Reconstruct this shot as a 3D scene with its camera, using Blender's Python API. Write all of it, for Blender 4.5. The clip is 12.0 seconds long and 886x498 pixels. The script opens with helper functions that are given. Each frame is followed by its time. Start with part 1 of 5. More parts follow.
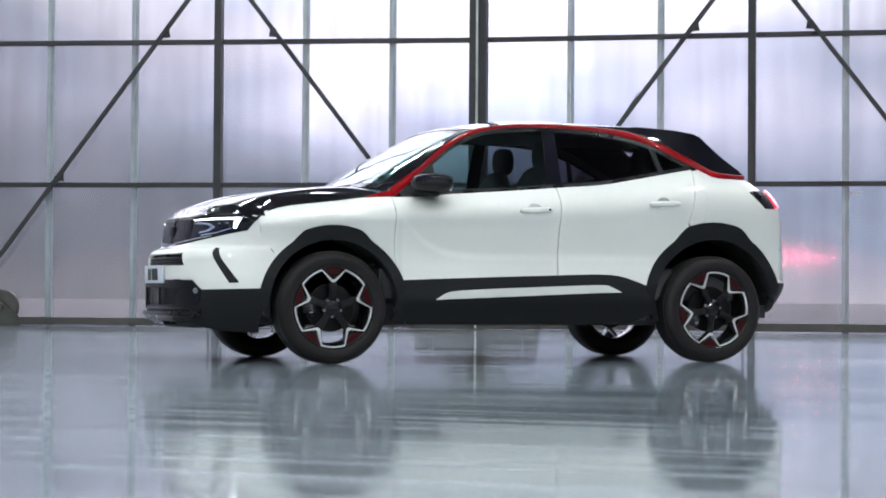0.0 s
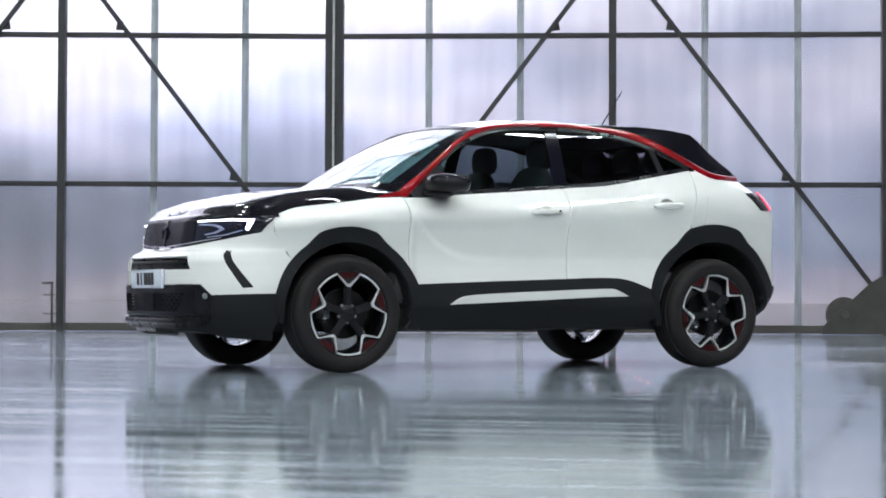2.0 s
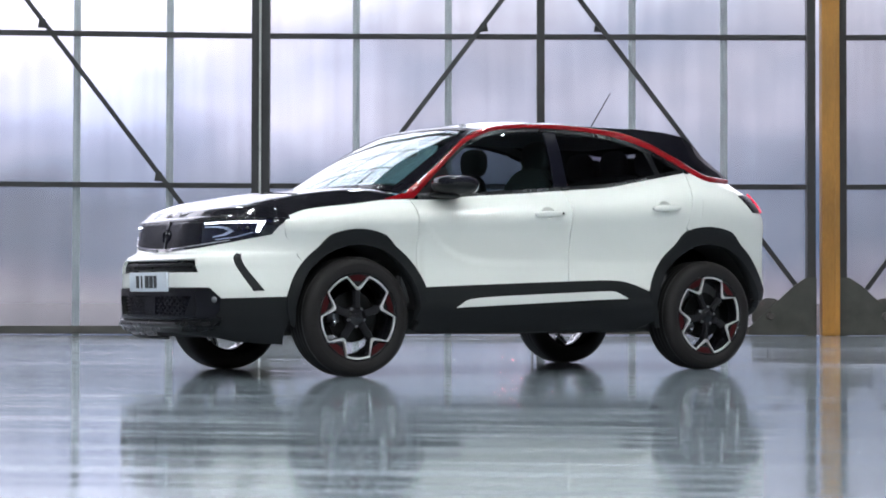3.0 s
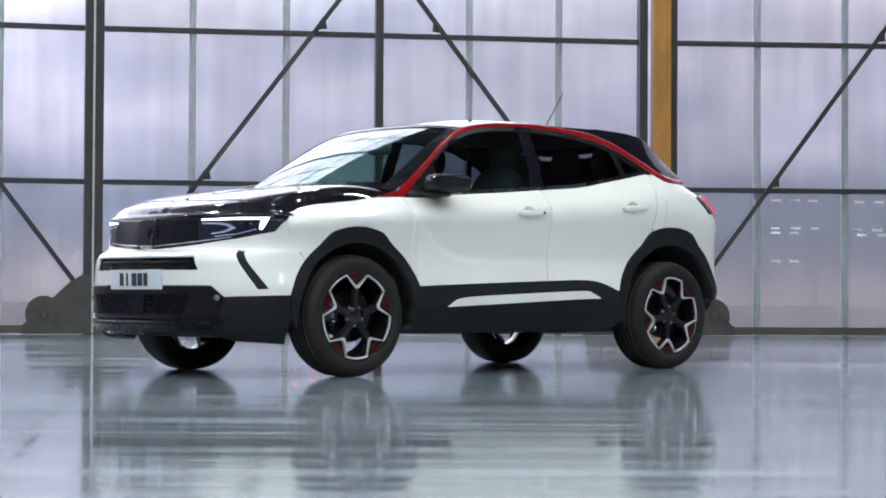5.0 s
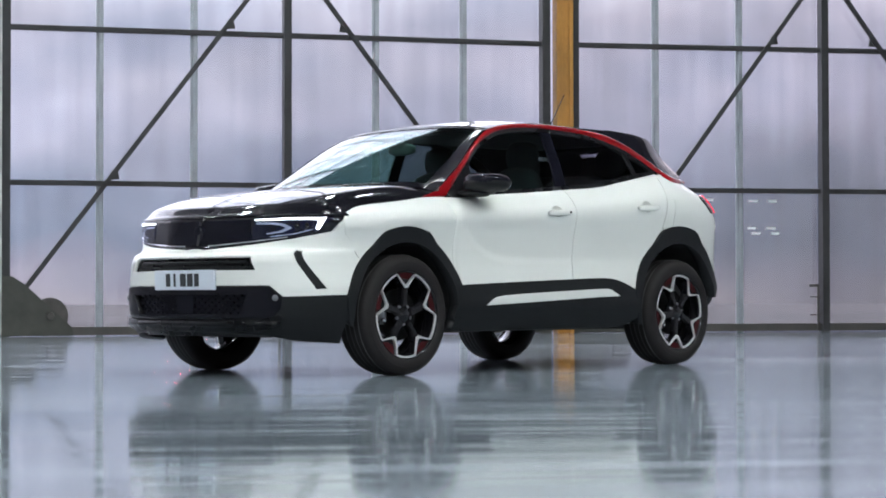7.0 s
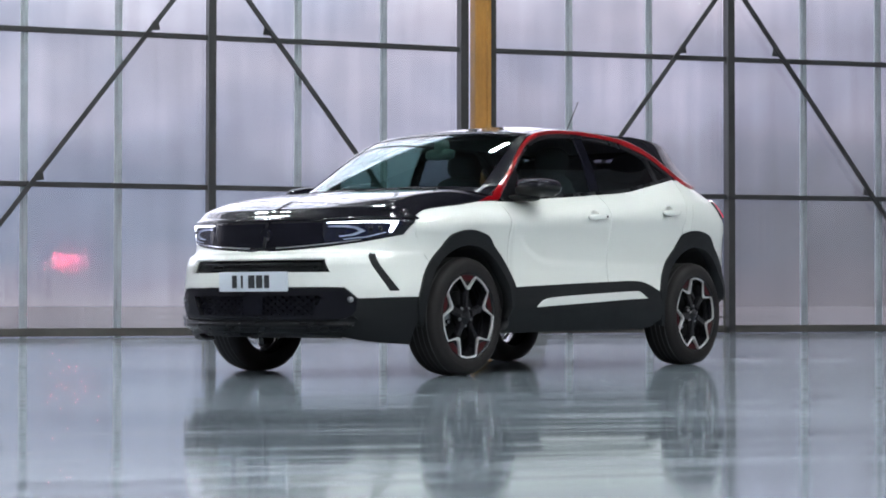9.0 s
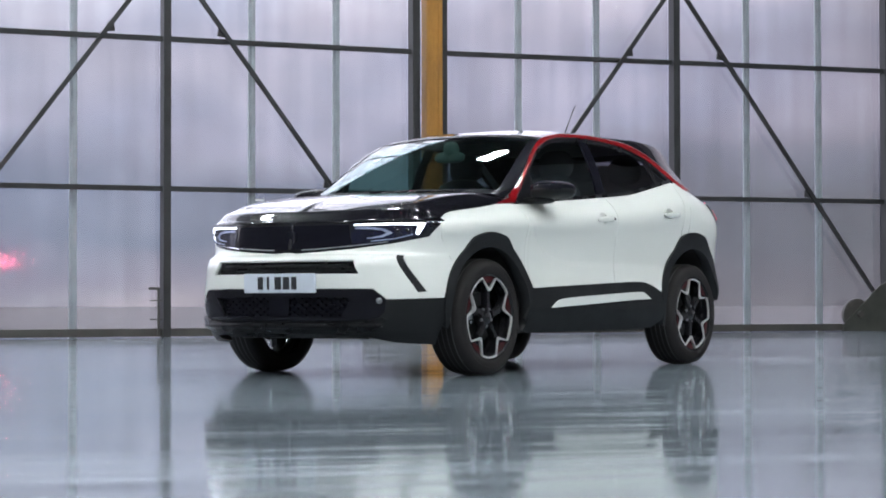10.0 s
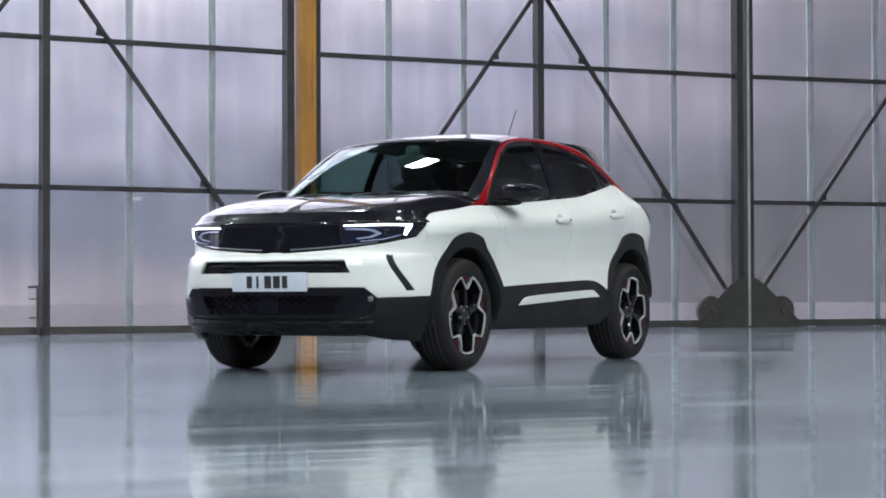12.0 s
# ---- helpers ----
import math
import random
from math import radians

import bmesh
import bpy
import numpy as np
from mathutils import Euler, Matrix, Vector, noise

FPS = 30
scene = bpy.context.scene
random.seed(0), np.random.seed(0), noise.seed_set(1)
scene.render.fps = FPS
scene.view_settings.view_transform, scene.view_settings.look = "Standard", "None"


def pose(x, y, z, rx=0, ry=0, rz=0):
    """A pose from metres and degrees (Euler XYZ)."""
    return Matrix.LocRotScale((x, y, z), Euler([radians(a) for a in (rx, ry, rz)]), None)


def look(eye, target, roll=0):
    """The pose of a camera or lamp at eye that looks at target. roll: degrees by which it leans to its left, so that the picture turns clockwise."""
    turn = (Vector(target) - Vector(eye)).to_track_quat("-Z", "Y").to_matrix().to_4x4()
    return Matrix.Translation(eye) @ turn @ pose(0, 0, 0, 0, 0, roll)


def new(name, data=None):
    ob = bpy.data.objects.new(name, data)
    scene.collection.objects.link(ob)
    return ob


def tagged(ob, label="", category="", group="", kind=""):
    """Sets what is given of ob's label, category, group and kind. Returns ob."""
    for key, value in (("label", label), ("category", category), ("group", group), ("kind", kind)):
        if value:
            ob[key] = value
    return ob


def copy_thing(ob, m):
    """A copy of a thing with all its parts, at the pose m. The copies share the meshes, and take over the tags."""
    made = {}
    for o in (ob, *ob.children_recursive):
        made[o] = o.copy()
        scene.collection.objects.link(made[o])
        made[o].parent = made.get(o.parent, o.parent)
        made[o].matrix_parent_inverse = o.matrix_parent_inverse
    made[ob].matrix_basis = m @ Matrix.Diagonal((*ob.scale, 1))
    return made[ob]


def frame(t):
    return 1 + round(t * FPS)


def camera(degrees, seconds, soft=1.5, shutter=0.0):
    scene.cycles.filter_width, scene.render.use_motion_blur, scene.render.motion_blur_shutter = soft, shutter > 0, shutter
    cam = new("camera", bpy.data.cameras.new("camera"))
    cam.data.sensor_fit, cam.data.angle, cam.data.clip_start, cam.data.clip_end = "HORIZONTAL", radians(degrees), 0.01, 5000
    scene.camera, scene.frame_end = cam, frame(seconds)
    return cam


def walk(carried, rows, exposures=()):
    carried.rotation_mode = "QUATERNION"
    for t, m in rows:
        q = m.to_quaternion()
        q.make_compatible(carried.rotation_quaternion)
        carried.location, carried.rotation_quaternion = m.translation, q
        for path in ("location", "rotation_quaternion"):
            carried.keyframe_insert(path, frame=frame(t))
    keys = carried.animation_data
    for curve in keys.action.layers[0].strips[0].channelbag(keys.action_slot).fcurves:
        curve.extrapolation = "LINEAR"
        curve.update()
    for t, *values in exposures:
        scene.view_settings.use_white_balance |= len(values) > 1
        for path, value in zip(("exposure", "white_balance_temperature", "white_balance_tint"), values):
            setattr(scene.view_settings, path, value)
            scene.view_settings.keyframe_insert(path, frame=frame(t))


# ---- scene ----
cam = camera(24.4, 12.0, soft=1.8)
PATH = [
    (0, (-4.82, -12.714, 0.429), (-4.147, -10.831, 0.473), 0.4),
    (0.5, (-5.187, -12.429, 0.434), (-4.452, -10.569, 0.477), 0.3),
    (1, (-5.562, -12.124, 0.439), (-4.761, -10.292, 0.483), 0.3),
    (1.5, (-5.928, -11.81, 0.441), (-5.06, -10.009, 0.486), 0.3),
    (2, (-6.325, -11.522, 0.45), (-5.388, -9.755, 0.495), 0.2),
    (2.5, (-6.699, -11.217, 0.459), (-5.697, -9.487, 0.505), 0.3),
    (3, (-7.052, -10.97, 0.461), (-5.99, -9.275, 0.507), 0.1),
    (5, (-8.387, -9.85, 0.45), (-7.083, -8.334, 0.497), 0.3),
    (5.5, (-8.685, -9.617, 0.448), (-7.331, -8.146, 0.495), 0.2),
    (6, (-8.968, -9.391, 0.45), (-7.576, -7.955, 0.496), 0.1),
    (6.5, (-9.265, -9.155, 0.443), (-7.84, -7.752, 0.49), 0.1),
    (7, (-9.56, -8.929, 0.442), (-8.104, -7.559, 0.489), -0.1),
    (9, (-10.743, -7.94, 0.441), (-9.158, -6.722, 0.49), -0.0),
    (9.5, (-11.072, -7.703, 0.446), (-9.457, -6.525, 0.495), -0.1),
    (10, (-11.337, -7.431, 0.447), (-9.689, -6.299, 0.496), -0.1),
    (10.5, (-11.641, -7.193, 0.446), (-9.96, -6.11, 0.495), -0.0),
    (11, (-11.877, -6.964, 0.454), (-10.168, -5.925, 0.503), -0.1),
    (11.5, (-12.135, -6.762, 0.448), (-10.399, -5.771, 0.497), -0.2),
    (12, (-12.339, -6.633, 0.454), (-10.578, -5.686, 0.5), -0.2),
]
walk(cam, [(t, look(eye, target, roll)) for t, eye, target, roll in PATH])

# ---- world and light ----
world = bpy.data.worlds.new("hall_sky")
scene.world = world
world.use_nodes = True
_wn = world.node_tree.nodes
_sky = _wn.new("ShaderNodeTexSky")
_sky.sky_type = "NISHITA"
_sky.sun_disc = False
_sky.sun_elevation = radians(24)
_sky.sun_rotation = radians(20)
_sky.dust_density = 4.0
world.node_tree.links.new(_sky.outputs[0], _wn["Background"].inputs[0])
_wn["Background"].inputs[1].default_value = 0.12

sun_lamp = bpy.data.lights.new("sun", "SUN")
sun_lamp.energy, sun_lamp.angle, sun_lamp.color = 0.6, radians(25), (1.0, 0.97, 0.93)
sun = new("sun", sun_lamp)
sun.matrix_basis = look((40 * math.sin(radians(20)), 40 * math.cos(radians(20)), 18), (0, 0, 0))
scene.view_settings.exposure = 0.0


# ---- materials ----
def material(name, colour, rough=0.5, metal=0.0, coat=0.0, coat_rough=0.03, vary=0.12, scale=3.0, stretch=(1, 1, 1),
             bump=0.0, bump_scale=40.0, rough_vary=0.1, per_piece=0.0, ior=1.5, emit=0.0, emit_colour=None, spec=0.5):
    """A worn surface: two scales of colour variation, roughness variation and fine relief."""
    m = bpy.data.materials.new(name)
    m.use_nodes = True
    nt = m.node_tree
    b = nt.nodes["Principled BSDF"]
    b.inputs["Metallic"].default_value = metal
    b.inputs["IOR"].default_value = ior
    b.inputs["Specular IOR Level"].default_value = spec
    b.inputs["Coat Weight"].default_value = coat
    b.inputs["Coat Roughness"].default_value = coat_rough
    tc = nt.nodes.new("ShaderNodeTexCoord")
    mp = nt.nodes.new("ShaderNodeMapping")
    mp.inputs["Scale"].default_value = stretch
    nt.links.new(tc.outputs["Object"], mp.inputs[0])
    big, fine = nt.nodes.new("ShaderNodeTexNoise"), nt.nodes.new("ShaderNodeTexNoise")
    for n, s, d in ((big, scale, 3.0), (fine, scale * 14, 4.0)):
        n.inputs["Scale"].default_value, n.inputs["Detail"].default_value = s, d
        nt.links.new(mp.outputs[0], n.inputs["Vector"])
    add = nt.nodes.new("ShaderNodeMath")
    add.operation = "MULTIPLY_ADD"
    add.inputs[1].default_value = 0.35
    nt.links.new(fine.outputs[0], add.inputs[0])
    nt.links.new(big.outputs[0], add.inputs[2])
    rng = nt.nodes.new("ShaderNodeMapRange")
    rng.inputs[1].default_value, rng.inputs[2].default_value = 0.4, 1.0
    rng.inputs[3].default_value, rng.inputs[4].default_value = 1 - vary, 1 + vary
    nt.links.new(add.outputs[0], rng.inputs[0])
    value = rng.outputs[0]
    if per_piece:
        info = nt.nodes.new("ShaderNodeObjectInfo")
        r2 = nt.nodes.new("ShaderNodeMapRange")
        r2.inputs[3].default_value, r2.inputs[4].default_value = 1 - per_piece, 1 + per_piece
        nt.links.new(info.outputs["Random"], r2.inputs[0])
        mul = nt.nodes.new("ShaderNodeMath")
        mul.operation = "MULTIPLY"
        nt.links.new(value, mul.inputs[0])
        nt.links.new(r2.outputs[0], mul.inputs[1])
        value = mul.outputs[0]
    mix = nt.nodes.new("ShaderNodeVectorMath")
    mix.operation = "SCALE"
    mix.inputs[0].default_value = colour
    nt.links.new(value, mix.inputs["Scale"])
    nt.links.new(mix.outputs[0], b.inputs["Base Color"])
    rr = nt.nodes.new("ShaderNodeMapRange")
    rr.inputs[1].default_value, rr.inputs[2].default_value = 0.3, 0.7
    rr.inputs[3].default_value, rr.inputs[4].default_value = rough * (1 - rough_vary), min(1, rough * (1 + rough_vary))
    nt.links.new(big.outputs[0], rr.inputs[0])
    nt.links.new(rr.outputs[0], b.inputs["Roughness"])
    if bump:
        bn = nt.nodes.new("ShaderNodeTexNoise")
        bn.inputs["Scale"].default_value = bump_scale
        nt.links.new(mp.outputs[0], bn.inputs["Vector"])
        bp = nt.nodes.new("ShaderNodeBump")
        bp.inputs["Strength"].default_value, bp.inputs["Distance"].default_value = 1.0, bump
        nt.links.new(bn.outputs[0], bp.inputs["Height"])
        nt.links.new(bp.outputs[0], b.inputs["Normal"])
    if emit:
        b.inputs["Emission Color"].default_value = (*(emit_colour or colour), 1)
        b.inputs["Emission Strength"].default_value = emit
    return m


def gloss_share(nt, base=0.04):
    """How much a clear surface mirrors: little when faced, all when grazed, the same from both sides."""
    lw = nt.nodes.new("ShaderNodeLayerWeight")
    lw.inputs["Blend"].default_value = 0.5
    p5, ma = nt.nodes.new("ShaderNodeMath"), nt.nodes.new("ShaderNodeMath")
    p5.operation, ma.operation = "POWER", "MULTIPLY_ADD"
    p5.inputs[1].default_value = 5.0
    ma.inputs[1].default_value, ma.inputs[2].default_value = 1 - base, base
    nt.links.new(lw.outputs["Facing"], p5.inputs[0])
    nt.links.new(p5.outputs[0], ma.inputs[0])
    return ma.outputs[0]


FLOAT_TURN = radians(-8.5)


def floor_material():
    """Poured and power-floated floor: gentle waves, and long float marks that run along the hall."""
    m = material("poured_floor", (0.174, 0.205, 0.235), rough=0.065, vary=0.22, scale=0.35, rough_vary=0.4, ior=1.5)
    nt = m.node_tree
    b = nt.nodes["Principled BSDF"]
    tc = nt.nodes.new("ShaderNodeTexCoord")
    base = b.inputs["Roughness"].links[0].from_socket
    normal = None
    for stretch, detail, height in (((0.5, 0.5, 1), 1.2, 0.0040), ((0.25, 1.1, 1), 1.2, 0.0010), ((0.07, 3.0, 1), 1.3, 0.0003)):
        mp, n, bp = nt.nodes.new("ShaderNodeMapping"), nt.nodes.new("ShaderNodeTexNoise"), nt.nodes.new("ShaderNodeBump")
        mp.vector_type = "TEXTURE"
        mp.inputs["Rotation"].default_value = (0, 0, FLOAT_TURN)
        mp.inputs["Scale"].default_value = [1 / q for q in stretch]
        n.inputs["Scale"].default_value, n.inputs["Detail"].default_value = 1.0, detail
        bp.inputs["Strength"].default_value, bp.inputs["Distance"].default_value = 1.0, height
        nt.links.new(tc.outputs["Object"], mp.inputs[0])
        nt.links.new(mp.outputs[0], n.inputs["Vector"])
        nt.links.new(n.outputs[0], bp.inputs["Height"])
        if normal:
            nt.links.new(normal, bp.inputs["Normal"])
        normal = bp.outputs[0]
    nt.links.new(normal, b.inputs["Normal"])
    # scuffed lines left by the float, duller than the floor round them
    mp, n = nt.nodes.new("ShaderNodeMapping"), nt.nodes.new("ShaderNodeTexNoise")
    mp.vector_type = "TEXTURE"
    mp.inputs["Rotation"].default_value = (0, 0, FLOAT_TURN)
    mp.inputs["Scale"].default_value = (22.0, 1.25, 1)
    n.inputs["Scale"].default_value, n.inputs["Detail"].default_value = 1.0, 1.5
    nt.links.new(tc.outputs["Object"], mp.inputs[0])
    nt.links.new(mp.outputs[0], n.inputs["Vector"])
    ramp = nt.nodes.new("ShaderNodeValToRGB")
    e = ramp.color_ramp.elements
    e[0].position, e[0].color = 0.30, (0.0, 0.0, 0.0, 1)
    e[1].position, e[1].color = 0.75, (0.0, 0.0, 0.0, 1)
    for pos, v in ((0.35, 0.0), (0.385, 0.06), (0.415, 0.0), (0.455, 0.02), (0.475, 0.075), (0.505, 0.02), (0.535, 0.0), (0.56, 0.05), (0.585, 0.01), (0.61, 0.0), (0.64, 0.075), (0.67, 0.0)):
        x = e.new(pos)
        x.color = (v, v, v, 1)
    nt.links.new(n.outputs[0], ramp.inputs[0])
    add = nt.nodes.new("ShaderNodeMath")
    add.operation = "ADD"
    nt.links.new(base, add.inputs[0])
    nt.links.new(ramp.outputs[0], add.inputs[1])
    nt.links.new(add.outputs[0], b.inputs["Roughness"])
    # the scuffs are a little paler too
    pale, worn = nt.nodes.new("ShaderNodeMath"), nt.nodes.new("ShaderNodeVectorMath")
    pale.operation, worn.operation = "MULTIPLY_ADD", "SCALE"
    pale.inputs[1].default_value, pale.inputs[2].default_value = 7.0, 1.0
    nt.links.new(ramp.outputs[0], pale.inputs[0])
    nt.links.new(b.inputs["Base Color"].links[0].from_socket, worn.inputs[0])
    nt.links.new(pale.outputs[0], worn.inputs["Scale"])
    nt.links.new(worn.outputs[0], b.inputs["Base Color"])
    return m


def sheet_material():
    """Milky ribbed plastic glazing: part clear, part diffusing, with a slight gloss."""
    m = bpy.data.materials.new("milky_glazing")
    m.use_nodes = True
    nt = m.node_tree
    nt.nodes.remove(nt.nodes["Principled BSDF"])
    out = nt.nodes["Material Output"]
    tc = nt.nodes.new("ShaderNodeTexCoord")
    info = nt.nodes.new("ShaderNodeObjectInfo")
    off = nt.nodes.new("ShaderNodeVectorMath")
    off.operation = "ADD"
    spread = nt.nodes.new("ShaderNodeMath")
    spread.operation = "MULTIPLY"
    spread.inputs[1].default_value = 37.0
    nt.links.new(info.outputs["Random"], spread.inputs[0])
    nt.links.new(tc.outputs["Object"], off.inputs[0])
    nt.links.new(spread.outputs[0], off.inputs[1])
    streaks, cloud = nt.nodes.new("ShaderNodeTexNoise"), nt.nodes.new("ShaderNodeTexNoise")
    mp = nt.nodes.new("ShaderNodeMapping")
    mp.inputs["Scale"].default_value = (4.0, 1.0, 0.22)
    nt.links.new(off.outputs[0], mp.inputs[0])
    nt.links.new(mp.outputs[0], streaks.inputs["Vector"])
    nt.links.new(off.outputs[0], cloud.inputs["Vector"])
    streaks.inputs["Scale"].default_value, cloud.inputs["Scale"].default_value = 1.0, 0.9
    mean = nt.nodes.new("ShaderNodeMath")
    mean.operation = "ADD"
    nt.links.new(streaks.outputs[0], mean.inputs[0])
    nt.links.new(cloud.outputs[0], mean.inputs[1])
    tint = nt.nodes.new("ShaderNodeValToRGB")
    tint.color_ramp.elements[0].position, tint.color_ramp.elements[0].color = 0.33, (0.685, 0.683, 0.702, 1)
    tint.color_ramp.elements[1].position, tint.color_ramp.elements[1].color = 0.66, (0.875, 0.875, 0.892, 1)
    half = nt.nodes.new("ShaderNodeMath")
    half.operation = "MULTIPLY"
    half.inputs[1].default_value = 0.5
    nt.links.new(mean.outputs[0], half.inputs[0])
    nt.links.new(half.outputs[0], tint.inputs[0])
    clear, milk, gloss = (nt.nodes.new("ShaderNodeBsdf" + k) for k in ("Transparent", "Translucent", "Glossy"))
    diff = nt.nodes.new("ShaderNodeBsdfDiffuse")
    each = nt.nodes.new("ShaderNodeMapRange")
    each.inputs[3].default_value, each.inputs[4].default_value = 0.88, 1.04
    nt.links.new(info.outputs["Random"], each.inputs[0])
    shade = nt.nodes.new("ShaderNodeVectorMath")
    shade.operation = "SCALE"
    nt.links.new(tint.outputs[0], shade.inputs[0])
    nt.links.new(each.outputs[0], shade.inputs["Scale"])
    for n in (clear, milk, diff):
        nt.links.new(shade.outputs[0], n.inputs["Color"])
    gloss.inputs["Roughness"].default_value = 0.075
    a, c, d = (nt.nodes.new("ShaderNodeMixShader") for _ in range(3))
    a.inputs[0].default_value = 0.4
    nt.links.new(milk.outputs[0], a.inputs[1])
    nt.links.new(diff.outputs[0], a.inputs[2])
    c.inputs[0].default_value = 0.20
    nt.links.new(clear.outputs[0], c.inputs[1])
    nt.links.new(a.outputs[0], c.inputs[2])
    nt.links.new(gloss_share(nt, 0.07), d.inputs[0])
    nt.links.new(c.outputs[0], d.inputs[1])
    nt.links.new(gloss.outputs[0], d.inputs[2])
    nt.links.new(d.outputs[0], out.inputs["Surface"])
    return m


def sky_backdrop_material():
    """Glowing backdrop: bright hazy sky over a blue-grey tree line and pale apron, brightest towards the veiled sun."""
    m = bpy.data.materials.new("glowing_hazy_distance")
    m.use_nodes = True
    nt = m.node_tree
    nt.nodes.remove(nt.nodes["Principled BSDF"])
    em = nt.nodes.new("ShaderNodeEmission")
    tc = nt.nodes.new("ShaderNodeTexCoord")
    sep = nt.nodes.new("ShaderNodeSeparateXYZ")
    nt.links.new(tc.outputs["Object"], sep.inputs[0])
    cloud = nt.nodes.new("ShaderNodeTexNoise")
    cloud.inputs["Scale"].default_value, cloud.inputs["Detail"].default_value = 0.05, 1.5
    mp = nt.nodes.new("ShaderNodeMapping")
    mp.inputs["Scale"].default_value = (1, 1, 2)
    nt.links.new(tc.outputs["Object"], mp.inputs[0])
    nt.links.new(mp.outputs[0], cloud.inputs["Vector"])
    wob = nt.nodes.new("ShaderNodeMath")
    wob.operation = "MULTIPLY_ADD"
    wob.inputs[1].default_value = 9.0
    nt.links.new(cloud.outputs[0], wob.inputs[0])
    nt.links.new(sep.outputs[2], wob.inputs[2])
    h = nt.nodes.new("ShaderNodeMapRange")
    h.inputs[1].default_value, h.inputs[2].default_value = 0.0, 100.0
    nt.links.new(wob.outputs[0], h.inputs[0])
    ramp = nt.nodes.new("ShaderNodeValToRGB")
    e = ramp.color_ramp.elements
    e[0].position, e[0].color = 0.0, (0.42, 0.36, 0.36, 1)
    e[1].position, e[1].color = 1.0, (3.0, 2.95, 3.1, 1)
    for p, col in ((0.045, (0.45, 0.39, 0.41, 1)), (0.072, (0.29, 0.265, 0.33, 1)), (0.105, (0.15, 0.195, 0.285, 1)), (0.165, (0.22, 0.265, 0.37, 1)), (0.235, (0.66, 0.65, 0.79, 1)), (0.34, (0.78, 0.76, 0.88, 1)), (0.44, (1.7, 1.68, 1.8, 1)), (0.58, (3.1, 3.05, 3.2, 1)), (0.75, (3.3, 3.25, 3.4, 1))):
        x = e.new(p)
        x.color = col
    nt.links.new(h.outputs[0], ramp.inputs[0])
    # brightness painted in by direction: the veiled sun, and darker sky to either side
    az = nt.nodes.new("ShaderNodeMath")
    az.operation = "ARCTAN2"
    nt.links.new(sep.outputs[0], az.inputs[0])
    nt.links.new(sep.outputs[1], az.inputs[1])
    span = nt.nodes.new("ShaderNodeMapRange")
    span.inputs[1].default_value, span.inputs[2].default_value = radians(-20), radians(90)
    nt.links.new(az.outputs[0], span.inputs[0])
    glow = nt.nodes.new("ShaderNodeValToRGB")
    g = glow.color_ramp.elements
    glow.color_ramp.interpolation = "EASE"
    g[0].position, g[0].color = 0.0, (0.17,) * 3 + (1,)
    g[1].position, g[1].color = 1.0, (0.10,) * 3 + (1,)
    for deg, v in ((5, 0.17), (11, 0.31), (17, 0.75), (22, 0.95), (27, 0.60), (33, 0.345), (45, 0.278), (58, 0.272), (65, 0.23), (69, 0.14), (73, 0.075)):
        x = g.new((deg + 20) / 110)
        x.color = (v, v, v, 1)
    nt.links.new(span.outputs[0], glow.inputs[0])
    # light on the land below the sky, painted in as glow by direction
    land_glow = nt.nodes.new("ShaderNodeValToRGB")
    g = land_glow.color_ramp.elements
    land_glow.color_ramp.interpolation = "EASE"
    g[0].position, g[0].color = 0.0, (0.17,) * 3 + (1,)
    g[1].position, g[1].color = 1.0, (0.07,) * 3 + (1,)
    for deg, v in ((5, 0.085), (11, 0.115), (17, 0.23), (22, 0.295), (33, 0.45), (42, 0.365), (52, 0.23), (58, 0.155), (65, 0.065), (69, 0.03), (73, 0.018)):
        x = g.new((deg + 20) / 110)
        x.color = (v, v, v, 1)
    nt.links.new(span.outputs[0], land_glow.inputs[0])
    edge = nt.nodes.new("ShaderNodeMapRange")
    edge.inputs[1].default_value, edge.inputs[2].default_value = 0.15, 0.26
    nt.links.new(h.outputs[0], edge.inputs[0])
    both_glow = nt.nodes.new("ShaderNodeMix")
    nt.links.new(edge.outputs[0], both_glow.inputs[0])
    nt.links.new(land_glow.outputs[0], both_glow.inputs[2])
    nt.links.new(glow.outputs[0], both_glow.inputs[3])
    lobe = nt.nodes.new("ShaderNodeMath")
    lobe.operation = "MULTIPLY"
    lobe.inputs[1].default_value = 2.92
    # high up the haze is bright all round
    # extra glow high up, fading to one side, for reflections in the car
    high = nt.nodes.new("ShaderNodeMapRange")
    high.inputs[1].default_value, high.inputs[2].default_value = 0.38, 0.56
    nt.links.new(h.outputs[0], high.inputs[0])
    high_glow = nt.nodes.new("ShaderNodeMix")
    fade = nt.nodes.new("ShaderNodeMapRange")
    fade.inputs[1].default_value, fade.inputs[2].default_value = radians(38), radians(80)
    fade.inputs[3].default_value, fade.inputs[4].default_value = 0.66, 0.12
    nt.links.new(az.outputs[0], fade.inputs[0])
    nt.links.new(fade.outputs[0], high_glow.inputs[3])
    nt.links.new(high.outputs[0], high_glow.inputs[0])
    nt.links.new(both_glow.outputs[0], high_glow.inputs[2])
    nt.links.new(high_glow.outputs[0], lobe.inputs[0])
    # cloud colour: bluer and pinker patches
    patch = nt.nodes.new("ShaderNodeTexNoise")
    patch.inputs["Scale"].default_value, patch.inputs["Detail"].default_value = 0.045, 2.0
    nt.links.new(mp.outputs[0], patch.inputs["Vector"])
    hue = nt.nodes.new("ShaderNodeValToRGB")
